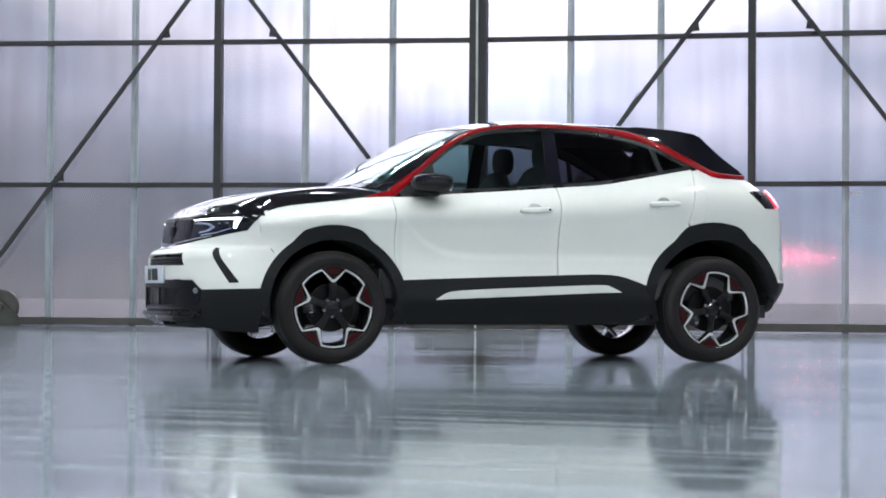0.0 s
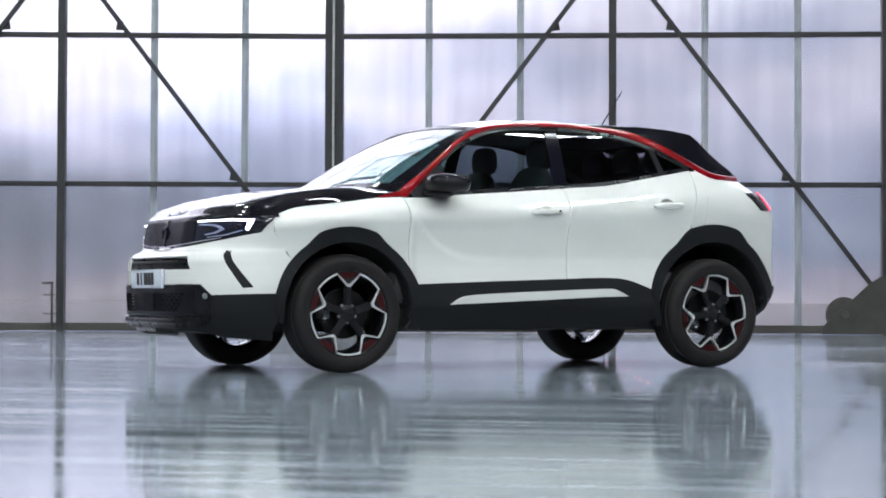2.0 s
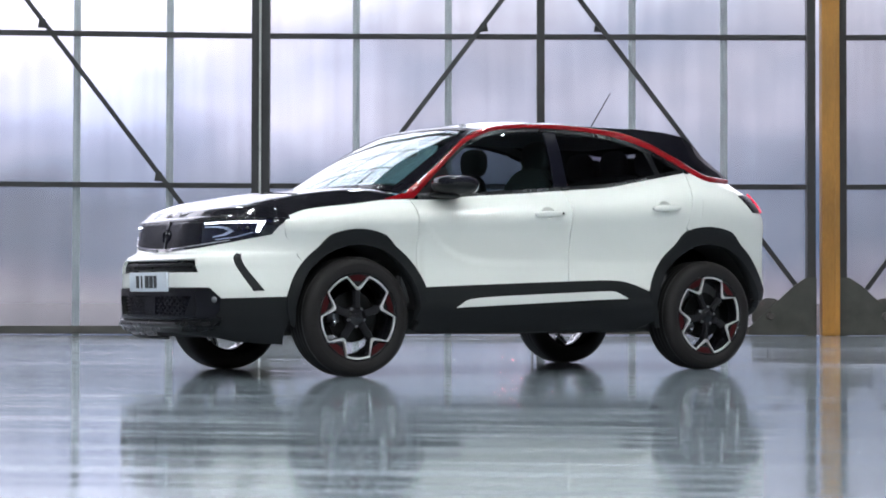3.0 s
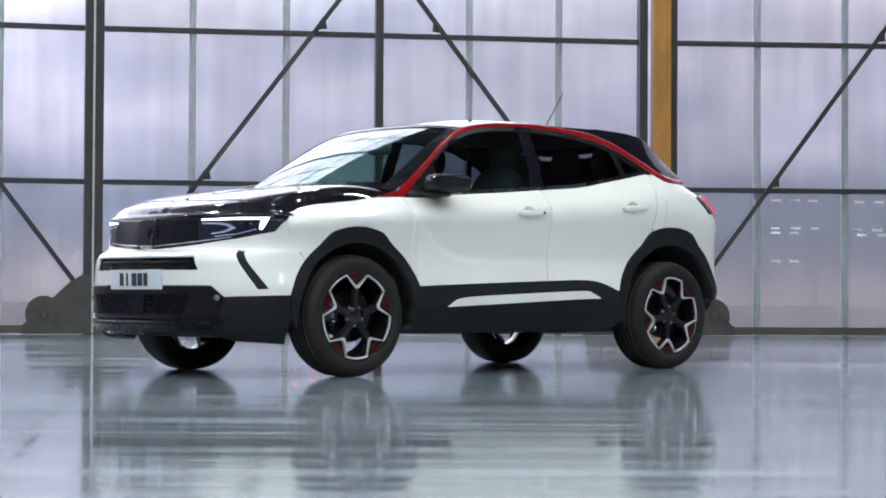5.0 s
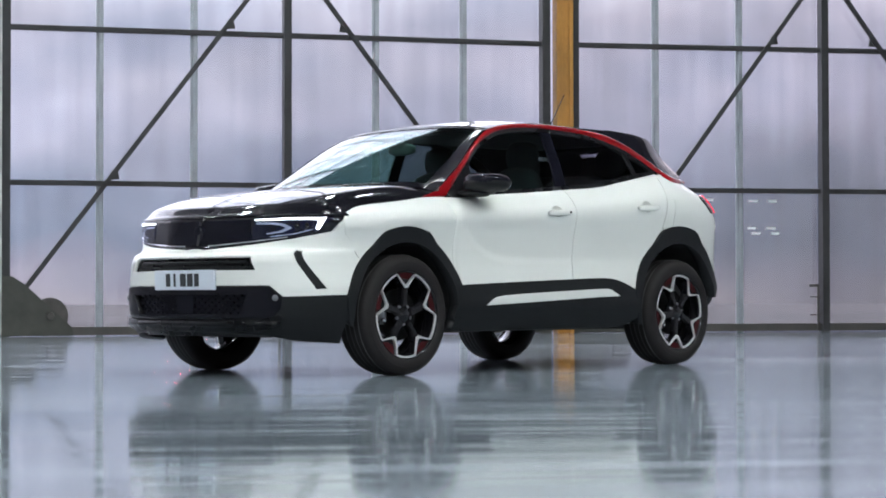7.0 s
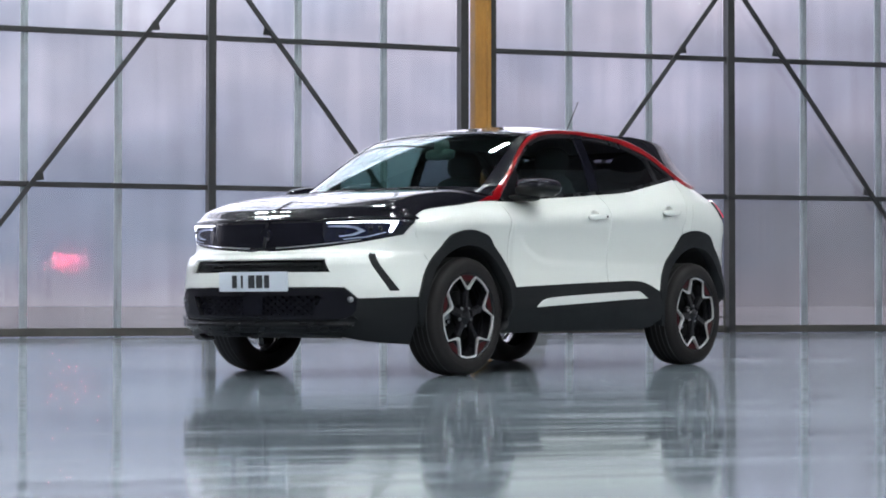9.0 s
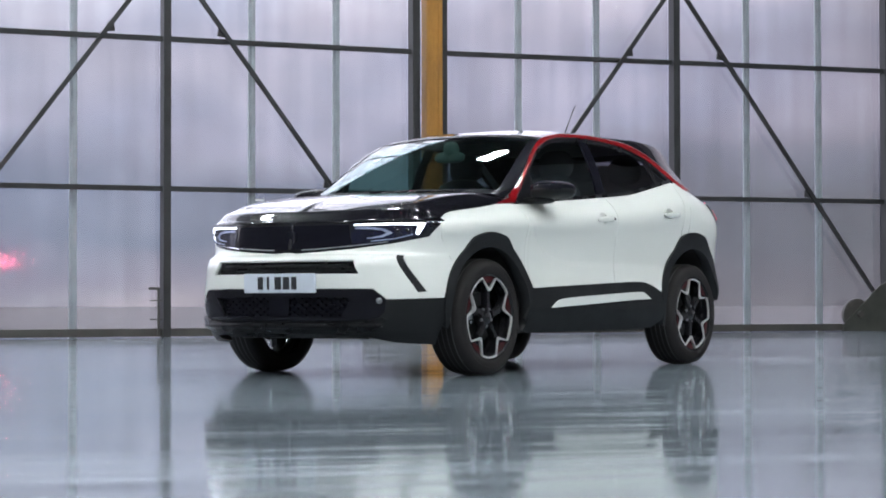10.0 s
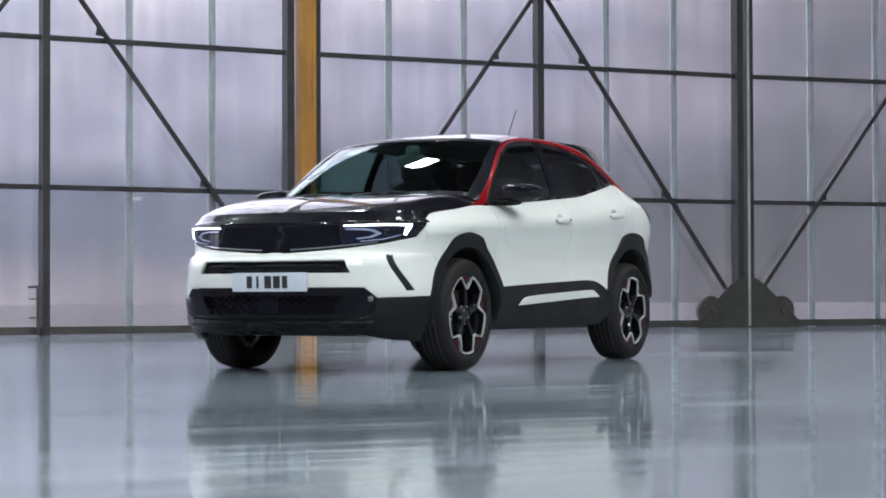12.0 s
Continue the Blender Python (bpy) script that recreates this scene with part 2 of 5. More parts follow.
    hue.color_ramp.elements[0].position, hue.color_ramp.elements[0].color = 0.34, (0.66, 0.72, 0.86, 1)
    hue.color_ramp.elements[1].position, hue.color_ramp.elements[1].color = 0.66, (1.10, 1.08, 1.14, 1)
    nt.links.new(patch.outputs[0], hue.inputs[0])
    dye = nt.nodes.new("ShaderNodeVectorMath")
    dye.operation = "MULTIPLY"
    nt.links.new(ramp.outputs[0], dye.inputs[0])
    nt.links.new(hue.outputs[0], dye.inputs[1])
    # cooler ahead, warmer to the side
    warm = nt.nodes.new("ShaderNodeValToRGB")
    k = warm.color_ramp.elements
    k[0].position, k[0].color = (20 + 20) / 110, (1.0, 1.0, 1.0, 1)
    k[1].position, k[1].color = (67 + 20) / 110, (1.08, 1.0, 1.02, 1)
    for deg, col in ((38, (0.965, 1.0, 1.015, 1)), (51, (1.0, 1.0, 1.015, 1))):
        x = k.new((deg + 20) / 110)
        x.color = col
    nt.links.new(span.outputs[0], warm.inputs[0])
    dye2 = nt.nodes.new("ShaderNodeVectorMath")
    dye2.operation = "MULTIPLY"
    nt.links.new(dye.outputs[0], dye2.inputs[0])
    nt.links.new(warm.outputs[0], dye2.inputs[1])
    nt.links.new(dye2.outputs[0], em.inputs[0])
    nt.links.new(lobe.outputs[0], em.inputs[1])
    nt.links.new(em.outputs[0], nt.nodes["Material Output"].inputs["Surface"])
    return m


M_FLOOR = floor_material()
M_SHEET = sheet_material()
M_SKY = sky_backdrop_material()
M_STEEL = material("dark_grey_painted_steel", (0.034, 0.034, 0.036), rough=0.5, spec=0.3, vary=0.35, scale=2.5, bump=0.0006, bump_scale=90)
M_STEEL_WARM = material("worn_brown_grey_steel", (0.060, 0.056, 0.050), rough=0.5, vary=0.35, scale=2.0, bump=0.0006, bump_scale=90)
M_ALU = material("dull_galvanised_strip", (0.34, 0.37, 0.40), rough=0.42, metal=0.35, vary=0.2, scale=4)
M_GUSSET = material("olive_grey_steel", (0.045, 0.046, 0.038), rough=0.55, vary=0.4, scale=5, bump=0.001, bump_scale=60)
M_ORANGE = material("ochre_painted_steel", (0.42, 0.20, 0.035), rough=0.5, vary=0.35, scale=3, stretch=(1, 1, 0.3), bump=0.0008, bump_scale=50)
M_SEAM = material("pale_rubber_seal", (0.45, 0.46, 0.44), rough=0.6, vary=0.25, scale=6)
M_RUBBER_WHEEL = material("grimy_iron", (0.06, 0.055, 0.05), rough=0.6, vary=0.4, scale=9)
# for walls out of view, pale so that they fill the car's flank
M_HALL = material("pale_grey_bounce_wall", (0.42, 0.42, 0.43), rough=0.6, vary=0.2, scale=0.5)
M_ROOF = material("dark_roof_sheet", (0.03, 0.03, 0.034), rough=0.6, vary=0.2, scale=0.4)
M_APRON = material("pale_concrete_apron", (0.128, 0.112, 0.112), rough=0.9, spec=0.0, vary=0.25, scale=0.1)
M_LAMP = material("lit_diffuser", (0.9, 0.95, 0.92), rough=0.4, emit=204.0, emit_colour=(0.90, 0.97, 1.0))
M_LAMP_FRAME = material("white_lamp_tray", (0.7, 0.7, 0.7), rough=0.4)


# ---- mesh helpers ----
def mesh_of(name, bm, mats, smooth=False):
    me = bpy.data.meshes.new(name)
    bm.to_mesh(me)
    bm.free()
    for k in (mats if isinstance(mats, (list, tuple)) else (mats,)):
        me.materials.append(k)
    if smooth:
        for p in me.polygons:
            p.use_smooth = True
    return me


def part(name, bm, mat, parent=None, label="", smooth=False):
    """A bmesh as one mesh object, under a thing or a part."""
    ob = new(name, mesh_of(name, bm, mat, smooth))
    if parent:
        ob.parent = parent
    if label:
        ob["label"] = label
    return ob


def box(x0, x1, y0, y1, z0, z1, bevel=0.0, bm=None):
    own = bmesh.new()
    bmesh.ops.create_cube(own, size=1.0, matrix=Matrix.LocRotScale(((x0 + x1) / 2, (y0 + y1) / 2, (z0 + z1) / 2), None, (x1 - x0, y1 - y0, z1 - z0)))
    if bevel:
        bmesh.ops.bevel(own, geom=own.edges[:], offset=bevel, segments=2, affect="EDGES", clamp_overlap=True)
    if bm is None:
        return own
    me = bpy.data.meshes.new("joined")
    own.to_mesh(me)
    own.free()
    bm.from_mesh(me)
    bpy.data.meshes.remove(me)
    return bm


def prism(points, y0, y1, bevel=0.0):
    """A flat outline in x and z given depth along y."""
    bm = bmesh.new()
    a = [bm.verts.new((x, y0, z)) for x, z in points]
    b = [bm.verts.new((x, y1, z)) for x, z in points]
    bm.faces.new(a)
    bm.faces.new(b[::-1])
    for i in range(len(a)):
        j = (i + 1) % len(a)
        bm.faces.new((a[j], a[i], b[i], b[j]))
    bmesh.ops.recalc_face_normals(bm, faces=bm.faces)
    if bevel:
        bmesh.ops.bevel(bm, geom=bm.edges[:], offset=bevel, segments=2, affect="EDGES", clamp_overlap=True)
    return bm


def section(profile, length, axis="z"):
    """A steel section: an outline in x and y drawn out along z."""
    bm = bmesh.new()
    a = [bm.verts.new((x, y, 0)) for x, y in profile]
    b = [bm.verts.new((x, y, length)) for x, y in profile]
    bm.faces.new(a[::-1])
    bm.faces.new(b)
    for i in range(len(a)):
        j = (i + 1) % len(a)
        bm.faces.new((a[i], a[j], b[j], b[i]))
    bmesh.ops.recalc_face_normals(bm, faces=bm.faces)
    return bm


# ---- the hall: x runs along the door wall, y points out of the hall, the wall's face at y = 0 ----
TURN = -31.46
HALL = pose(6.895, 9.095, 0, 0, 0, TURN)
HALL_U, HALL_D, HALL_H = (-23.5, 24.0), 44.0, 13.0
RAILS = (0.0, 1.77, 3.56, 5.35, 7.14, 8.93, 9.9)
TOP = 10.0

floor = tagged(part("floor", box(HALL_U[0], HALL_U[1], -HALL_D, 0.3, -0.3, 0.0), M_FLOOR), "glossy poured grey hangar floor with soft reflections", "floor", kind="structure")
floor.matrix_basis = HALL
ground_bm = bmesh.new()
bmesh.ops.create_grid(ground_bm, x_segments=20, y_segments=20, size=900)
ground = tagged(part("ground", ground_bm, M_APRON), "pale concrete apron outside the hangar doors", "ground", kind="structure")
ground.matrix_basis = pose(0, 0, -0.32)

# unseen walls and roof added to close the hall; pale walls bounce light
for name, (a, b, c, d) in {"wall_back": (HALL_U[0], HALL_U[1], -HALL_D - 0.3, -HALL_D), "wall_left": (HALL_U[0] - 0.3, HALL_U[0], -HALL_D - 0.3, 0.3),
                           "wall_right": (HALL_U[1], HALL_U[1] + 0.3, -HALL_D - 0.3, 0.3), }.items():
    w = tagged(part(name, box(a, b, c, d, -0.3, HALL_H), M_HALL), "plain unseen pale grey hall wall added to bounce light", "wall", kind="structure")
    w.matrix_basis = HALL
ceiling = tagged(part("ceiling", box(HALL_U[0] - 0.3, HALL_U[1] + 0.3, -HALL_D - 0.3, 0.3, HALL_H, HALL_H + 0.3), M_ROOF), "unseen dark sheet roof added to close the hangar", "ceiling", kind="structure")
ceiling.matrix_basis = HALL

# distance outside, far behind the doors: a glowing sheet that also lights the hall
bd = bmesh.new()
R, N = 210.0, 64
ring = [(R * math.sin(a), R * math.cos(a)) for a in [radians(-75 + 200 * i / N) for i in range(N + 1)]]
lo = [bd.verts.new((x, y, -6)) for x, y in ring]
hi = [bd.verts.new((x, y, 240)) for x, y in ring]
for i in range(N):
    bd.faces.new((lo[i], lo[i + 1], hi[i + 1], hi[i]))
tagged(part("backdrop", bd, M_SKY), "glowing backdrop of hazy bright sky over a blue-grey tree line", "sky", kind="structure")

# ---- sliding door leaves ----
PANEL_Y = 0.10


def rib_sheet(w, h):
    """A sheet with shallow vertical ribs."""
    bm = bmesh.new()
    n = 20
    rows = []
    for k in range(n + 1):
        x = w * k / n
        y = 0.0003 if k % 2 else 0.0
        rows.append((bm.verts.new((x, y, 0)), bm.verts.new((x, y, h))))
    for k in range(n):
        bm.faces.new((rows[k][0], rows[k + 1][0], rows[k + 1][1], rows[k][1]))
    return bm


def bar(x0, z0, x1, z1, wide, y0, y1):
    """A straight angle bar between two points of the wall's face."""
    d = Vector((x1 - x0, z1 - z0))
    n = Vector((-d.y, d.x)).normalized() * wide / 2
    return prism([(x0 + n.x, z0 + n.y), (x1 + n.x, z1 + n.y), (x1 - n.x, z1 - n.y), (x0 - n.x, z0 - n.y)], y0, y1, 0.006)


def channel(w, d, t):
    """Outline of a channel section, its web towards the room."""
    return [(-w / 2, -d / 2), (w / 2, -d / 2), (w / 2, d / 2), (w / 2 - t, d / 2), (w / 2 - t, -d / 2 + t), (-w / 2 + t, -d / 2 + t), (-w / 2 + t, d / 2), (-w / 2, d / 2)]


SHEETS = {}


def wheel_mesh():
    bm = bmesh.new()
    bmesh.ops.create_cone(bm, cap_ends=True, segments=28, radius1=0.21, radius2=0.21, depth=0.09, matrix=Matrix.Rotation(radians(90), 4, "X"))
    bmesh.ops.bevel(bm, geom=[e for e in bm.edges if e.calc_length() < 0.06], offset=0.015, segments=2, affect="EDGES")
    return bm


def door_leaf(name, u, v, turn, length, kicks=(0.29, 0.22)):
    """A hangar door leaf that starts at (u, v) of the hall's plan and runs on at an angle, with a post at its middle."""
    leaf = tagged(new(name), "tall steel hangar door leaf with milky ribbed glazing", "hangar door", "sliding hangar door leaves", "structure")
    place = HALL @ pose(u, v, 0, 0, 0, turn)
    leaf.matrix_basis = place
    a, b, um = 0.0, length, length / 2 + 0.025
    sixth = length / 6
    over = tagged(part("wall_over_" + name, box(a, b, -0.05, 0.25, TOP, HALL_H), M_STEEL), "dark clad wall strip above the hangar doors", "wall", kind="structure")
    over.matrix_basis = place
    for x in (a + 0.05, b - 0.05):
        o = part("stile", section(channel(0.10, 0.16, 0.012), TOP), M_STEEL, leaf)
        o.location = (x, 0.0, 0)
    o = part("middle_post", section(channel(0.09, 0.16, 0.012), TOP), M_STEEL, leaf)
    o.location = (um, 0.0, 0)
    for half, (p, q) in enumerate(((a + 0.10, um - 0.045), (um + 0.045, b - 0.10))):
        for k, z in enumerate(RAILS):
            h = 0.105 if k == 0 else 0.06
            part("rail", box(p, q, -0.02, 0.06, z + (0.012 if k == 0 else -h / 2), z + (h if k == 0 else h / 2), 0.006), M_STEEL_WARM if k == 0 else M_STEEL, leaf)
        marks = [p] + [0.025 + sixth * (3 * half + i) for i in (1, 2)] + [q]
        for i in (1, 2):
            o = part("mullion", section([(-0.042, -0.02), (-0.02, -0.02), (-0.015, -0.035), (0.015, -0.035), (0.02, -0.02), (0.042, -0.02), (0.042, 0.02), (-0.042, 0.02)], TOP), M_ALU, leaf)
            o.location = (marks[i], 0.072, 0)
        for i in range(3):
            for k in range(len(RAILS) - 1):
                x0, z0 = marks[i], RAILS[k] + (0.1 if k == 0 else 0)
                w, h = marks[i + 1] - x0, RAILS[k + 1] - z0
                key = (round(w, 3), round(h, 3))
                if key not in SHEETS:
                    SHEETS[key] = mesh_of("panel", rib_sheet(w, h), M_SHEET)
                o = new("panel", SHEETS[key])
                o.parent = leaf
                o.location = (x0, PANEL_Y, z0)
        # brace from the foot at the leaf's end up to the middle post
        foot = a if half == 0 else b
        s = 1 if half == 0 else -1
        kick, top_at = kicks[half], um + (-0.065 if half == 0 else 0.07)
        part("brace", bar(foot + s * kick, 0.55, top_at, 4.52, 0.056, -0.065, -0.022), M_STEEL, leaf)
        for zz in (1.79, 3.59):
            xx = foot + s * kick + (zz - 0.55) / (4.52 - 0.55) * (top_at - foot - s * kick)
            part("cleat", prism([(xx + s * 0.03, zz + 0.02), (xx + s * 0.14, zz + 0.03), (xx + s * 0.12, zz + 0.15), (xx + s * 0.05, zz + 0.13)], -0.03, -0.01), M_STEEL, leaf)
        # gusset and wheel at the foot
        part("gusset", prism([(foot, 0.004), (foot + s * 0.82, 0.004), (foot + s * 0.80, 0.10), (foot + s * 0.26, 0.60), (foot + s * 0.12, 0.69), (foot, 0.69)][::s], -0.115, -0.085, 0.006), M_GUSSET, leaf)
        wh = part("wheel", wheel_mesh(), M_RUBBER_WHEEL, leaf, "grimy iron running wheel")
        wh.location = (foot + s * 0.55, -0.02, 0.235)
        hub = bmesh.new()
        bmesh.ops.create_cone(hub, cap_ends=True, segments=16, radius1=0.05, radius2=0.04, depth=0.05, matrix=Matrix.Rotation(radians(90), 4, "X"))
        o = part("axle_cap", hub, M_RUBBER_WHEEL, wh)
        o.location = (0, -0.115, 0)
    part("apex_plate", prism([(um - 0.28, 4.45), (um + 0.28, 4.45), (um + 0.16, 4.75), (um - 0.16, 4.75)], -0.115, -0.085, 0.005), M_STEEL, leaf)
    # drop bolt beside the middle post
    bolt = box(um - 0.112, um - 0.085, -0.06, -0.03, 0.02, 0.59, 0.004)
    box(um - 0.215, um - 0.085, -0.06, -0.03, 0.565, 0.595, 0.004, bolt)
    box(um - 0.20, um - 0.05, -0.055, -0.03, 0.43, 0.445, 0, bolt)
    box(um - 0.20, um - 0.05, -0.055, -0.03, 0.205, 0.22, 0, bolt)
    part("drop_bolt", bolt, M_STEEL_WARM, leaf, "thin steel drop bolt with bent handle")
    return leaf


SEAL = tagged(part("door_seal", box(-0.012, 0.012, -0.12, -0.09, 0.02, TOP), M_SEAM), "pale rubber seal strip between door leaves", "trim", kind="structure")
# the leaves hang on a slightly curved track: each turns a little further in
u, v = -3.34, 0.0
for k, (name, turn) in enumerate((("door_2", 5.0), ("door_1", 9.0), ("door_7", 13.0))):
    (SEAL if k == 0 else copy_thing(SEAL, pose(0, 0, 0))).matrix_basis = HALL @ pose(u, v, 0)
    u, v = u - 6.56 * math.cos(radians(turn)), v - 6.56 * math.sin(radians(turn))
    door_leaf(name, u, v, turn, 6.55, (0.27, 0.16))
door_leaf("door_3", -3.33, 0.0, 0.0, 6.60, (0.27, 0.20))
u, v = 3.545, 0.0
for name, turn, kicks, reach in (("door_4", -4.5, (0.33, 0.30), 6.625), ("door_5", -9.5, (0.25, 0.25), 6.57), ("door_6", -13.0, (0.25, 0.25), 6.57)):
    door_leaf(name, u, v, turn, 6.56, kicks)
    u, v = u + reach * math.cos(radians(turn)), v + reach * math.sin(radians(turn))
    copy_thing(SEAL, HALL @ pose(u, v, 0, 0, 0, turn))
# pieces of white tape on two panels of one leaf, and one on its neighbour
M_TAPE = material("white_tape", (0.82, 0.84, 0.86), rough=0.5, vary=0.06, scale=20)
for leaf_name, spots in (("door_4", [(x, z) for z, xs in ((1.66, (1.262, 1.499, 1.722)), (1.317, (1.256, 1.506, 1.750)), (1.261, (1.256, 1.492)), (0.914, (1.263, 1.492)),
                                                         (1.645, (2.304, 2.556)), (1.304, (2.282, 2.534)), (1.239, (2.339, 2.592))) for x in xs]), ("door_3", [(4.53, 1.66)])):
    for x, z in spots:
        wide = random.uniform(0.05, 0.07)
        o = part("tape_patch", prism([(-wide, -0.014), (wide * 0.9, -0.016), (wide, 0.013), (-wide * 0.95, 0.015)], 0.0, 0.003), M_TAPE, bpy.data.objects[leaf_name], "small piece of white tape")
        o.location = (x + (0.1 if leaf_name == "door_4" else 0.0), PANEL_Y - 0.008, z)
# painted column between two leaves
col = tagged(new("painted_column"), "ochre painted steel column between hangar doors", "column", kind="structure")
col.matrix_basis = HALL @ pose(3.435, 0, 0)
part("web", box(-0.10, 0.10, -0.14, 0.05, 0.0, HALL_H, 0.01), M_ORANGE, col)
for s in (-1, 1):
    part("edge_bead", box(s * 0.075 - 0.03, s * 0.075 + 0.03, -0.165, -0.14, 0.0, HALL_H, 0.008), M_ORANGE, col)

# ---- ceiling lamps ----
def ceiling_lamp(u, d):
    lamp = tagged(new("ceiling_light"), "bright rectangular ceiling light in a white tray", "ceiling light", "ceiling lights of the hall")
    part("tray", box(-0.47, 0.47, -0.38, 0.38, 0.02, 0.12, 0.01), M_LAMP_FRAME, lamp)
    part("diffuser", box(-0.43, 0.43, -0.34, 0.34, 0.0, 0.03, 0.005), M_LAMP, lamp)
    part("hanger", box(-0.01, 0.01, -0.01, 0.01, 0.12, HALL_H - 11.3), M_LAMP_FRAME, lamp)
    lamp.matrix_basis = HALL @ pose(u, -d, 11.3)
    return lamp


for u in (-15.0, -7.2, 0.4, 7.1, 20.0):
    for d in (4.0, 13.0, 20.0, 27.0, 34.0, 41.0):
        if (u < 15 or d > 25) and (u, d) != (7.1, 4.0):
            ceiling_lamp(u, d)


# ---- car: surfaces of the body; x runs from nose to tail, y across, z up ----
def table(rows, blur):
    """A smoothed curve through rows of (position, value)."""
    a = np.array(rows, float)
    xs = np.linspace(a[0, 0] - 3 * blur, a[-1, 0] + 3 * blur, 900)
    ys = np.interp(xs, a[:, 0], a[:, 1])
    n = max(1, int(blur / (xs[1] - xs[0])))
    for _ in range(3):
        pad = np.concatenate((np.full(n, ys[0]), ys, np.full(n, ys[-1])))
        run = np.cumsum(np.concatenate(([0.0], pad)))
        ys = (run[2 * n + 1:] - run[:-2 * n - 1]) / (2 * n + 1)
    return lambda v: float(np.interp(v, xs, ys))


side_width = table([(0.16, 0.79), (0.25, 0.825), (0.34, 0.852), (0.42, 0.868), (0.50, 0.872), (0.56, 0.861), (0.62, 0.852), (0.68, 0.850), (0.76, 0.856), (0.83, 0.868),
                    (0.885, 0.885), (0.915, 0.884), (0.95, 0.870), (0.99, 0.825), (1.03, 0.765), (1.06, 0.72)], 0.015)
cabin_width = table([(0.95, 0.80), (1.0, 0.78), (1.10, 0.748), (1.25, 0.70), (1.35, 0.66), (1.46, 0.607), (1.50, 0.58), (1.53, 0.55), (1.6, 0.45)], 0.025)
belt_height = table([(-2.3, 1.05), (-1.9, 1.01), (-1.78, 0.965), (-1.70, 0.938), (-1.53, 0.962), (-1.25, 0.995), (-1.06, 1.02), (-0.75, 1.03), (-0.5, 1.05), (-0.12, 1.08), (0.23, 1.11),
                     (0.51, 1.13), (0.71, 1.165), (0.97, 1.21), (1.24, 1.26), (1.4, 1.235), (1.55, 1.20), (1.75, 1.14), (1.95, 1.05)], 0.05)
nose_reach = table([(0.12, -2.06), (0.25, -2.17), (0.34, -2.192), (0.45, -2.194), (0.64, -2.194), (0.69, -2.165), (0.712, -2.100), (0.80, -2.083), (0.90, -2.062), (0.95, -1.97), (1.05, -1.8)], 0.006)
tail_reach = table([(0.2, 1.78), (0.35, 1.87), (0.5, 1.985), (0.7, 1.985), (0.95, 1.95), (1.12, 1.87), (1.2, 1.735), (1.28, 1.68)], 0.03)
NOSE_X, TAIL_X = -1.2, 1.3


def ease(q):
    """0 below 0, 1 above 1, smooth between."""
    q = min(1.0, max(0.0, q))
    return q * q * (3 - 2 * q)


def flank_width(x, z):
    """Half width of the body without the rounding of nose and tail."""
    zb = belt_height(x)
    if z < zb:
        w = side_width(z if z < 0.75 else 0.75 + (z - 0.75) * 0.28 / (zb - 0.75))
    else:
        w = 0.765 + cabin_width(z) - cabin_width(zb)
    if x > 0.8:
        w -= (0.024 + 0.06 * ease((z - 1.09) / 0.15)) * ((x - 0.8) / 0.75) ** 2
    if x > 0.9:
        w -= 0.045 * ease((z - 1.2) / 0.2) * ((x - 0.9) / 0.5) ** 2
    return w


def half_width(x, z):
    w = flank_width(x, z)
    if x < NOSE_X:
        d = min(1, (NOSE_X - x) / (NOSE_X - nose_reach(z)))
        w *= max(0, 1 - d ** NOSE_P) ** (1 / NOSE_Q)
    if x > TAIL_X:
        d = min(1, (x - TAIL_X) / (tail_reach(z) + 0.35 * ease((z - 1.19) / 0.08) - TAIL_X))
        w *= max(0, 1 - d ** 4.4) ** (1 / 4.4)
    return w


def side_place(s):
    return lambda x, z: Vector((x, s * half_width(x, z), z))


NOSE_P, NOSE_Q = 3.7, 3.1


def nose_place(a, z):
    """a: degrees round the nose, from -90 on one flank over 0 at the middle to 90."""
    c, s = math.cos(radians(a)), math.sin(radians(a))
    x = NOSE_X - (NOSE_X - nose_reach(z)) * max(c, 0) ** (2 / NOSE_P)
    return Vector((x, flank_width(x, z) * math.copysign(abs(s) ** (2 / NOSE_Q), s), z))


def nose_y(y, z):
    """The nose angle at which the body is y wide of the middle."""
    lo, hi = 0.0, 90.0
    for _ in range(26):
        mid = (lo + hi) / 2
        if nose_place(mid, z).y < abs(y):
            lo = mid
        else:
            hi = mid
    return math.copysign(lo if abs(y) > 1e-6 else 0.0, y), z


def nose_x(x, z, s=-1):
    return s * math.degrees(math.acos(min(1, ((NOSE_X - x) / (NOSE_X - nose_reach(z))) ** (NOSE_P / 2)))), z


def tail_place(a, z):
    c, s = math.cos(radians(a)), math.sin(radians(a))
    x = TAIL_X + (tail_reach(z) - TAIL_X) * max(c, 0) ** (2 / 3.8)
    return Vector((x, flank_width(x, z) * math.copysign(abs(s) ** (2 / 3.8), s), z))


def rounded(points, n=4):
    """A smooth line through points (Catmull-Rom), its ends kept."""
    p = [Vector(q) for q in points]
    p = [2 * p[0] - p[1]] + p + [2 * p[-1] - p[-2]]
    out = []
    for i in range(1, len(p) - 2):
        for k in range(n):
            t = k / n
            out.append(0.5 * ((2 * p[i]) + (p[i + 1] - p[i - 1]) * t + (2 * p[i - 1] - 5 * p[i] + 4 * p[i + 1] - p[i + 2]) * t * t
                              + (3 * p[i] - p[i - 1] - 3 * p[i + 1] + p[i + 2]) * t ** 3))
    out.append(p[-2])
    return [tuple(q) for q in out]


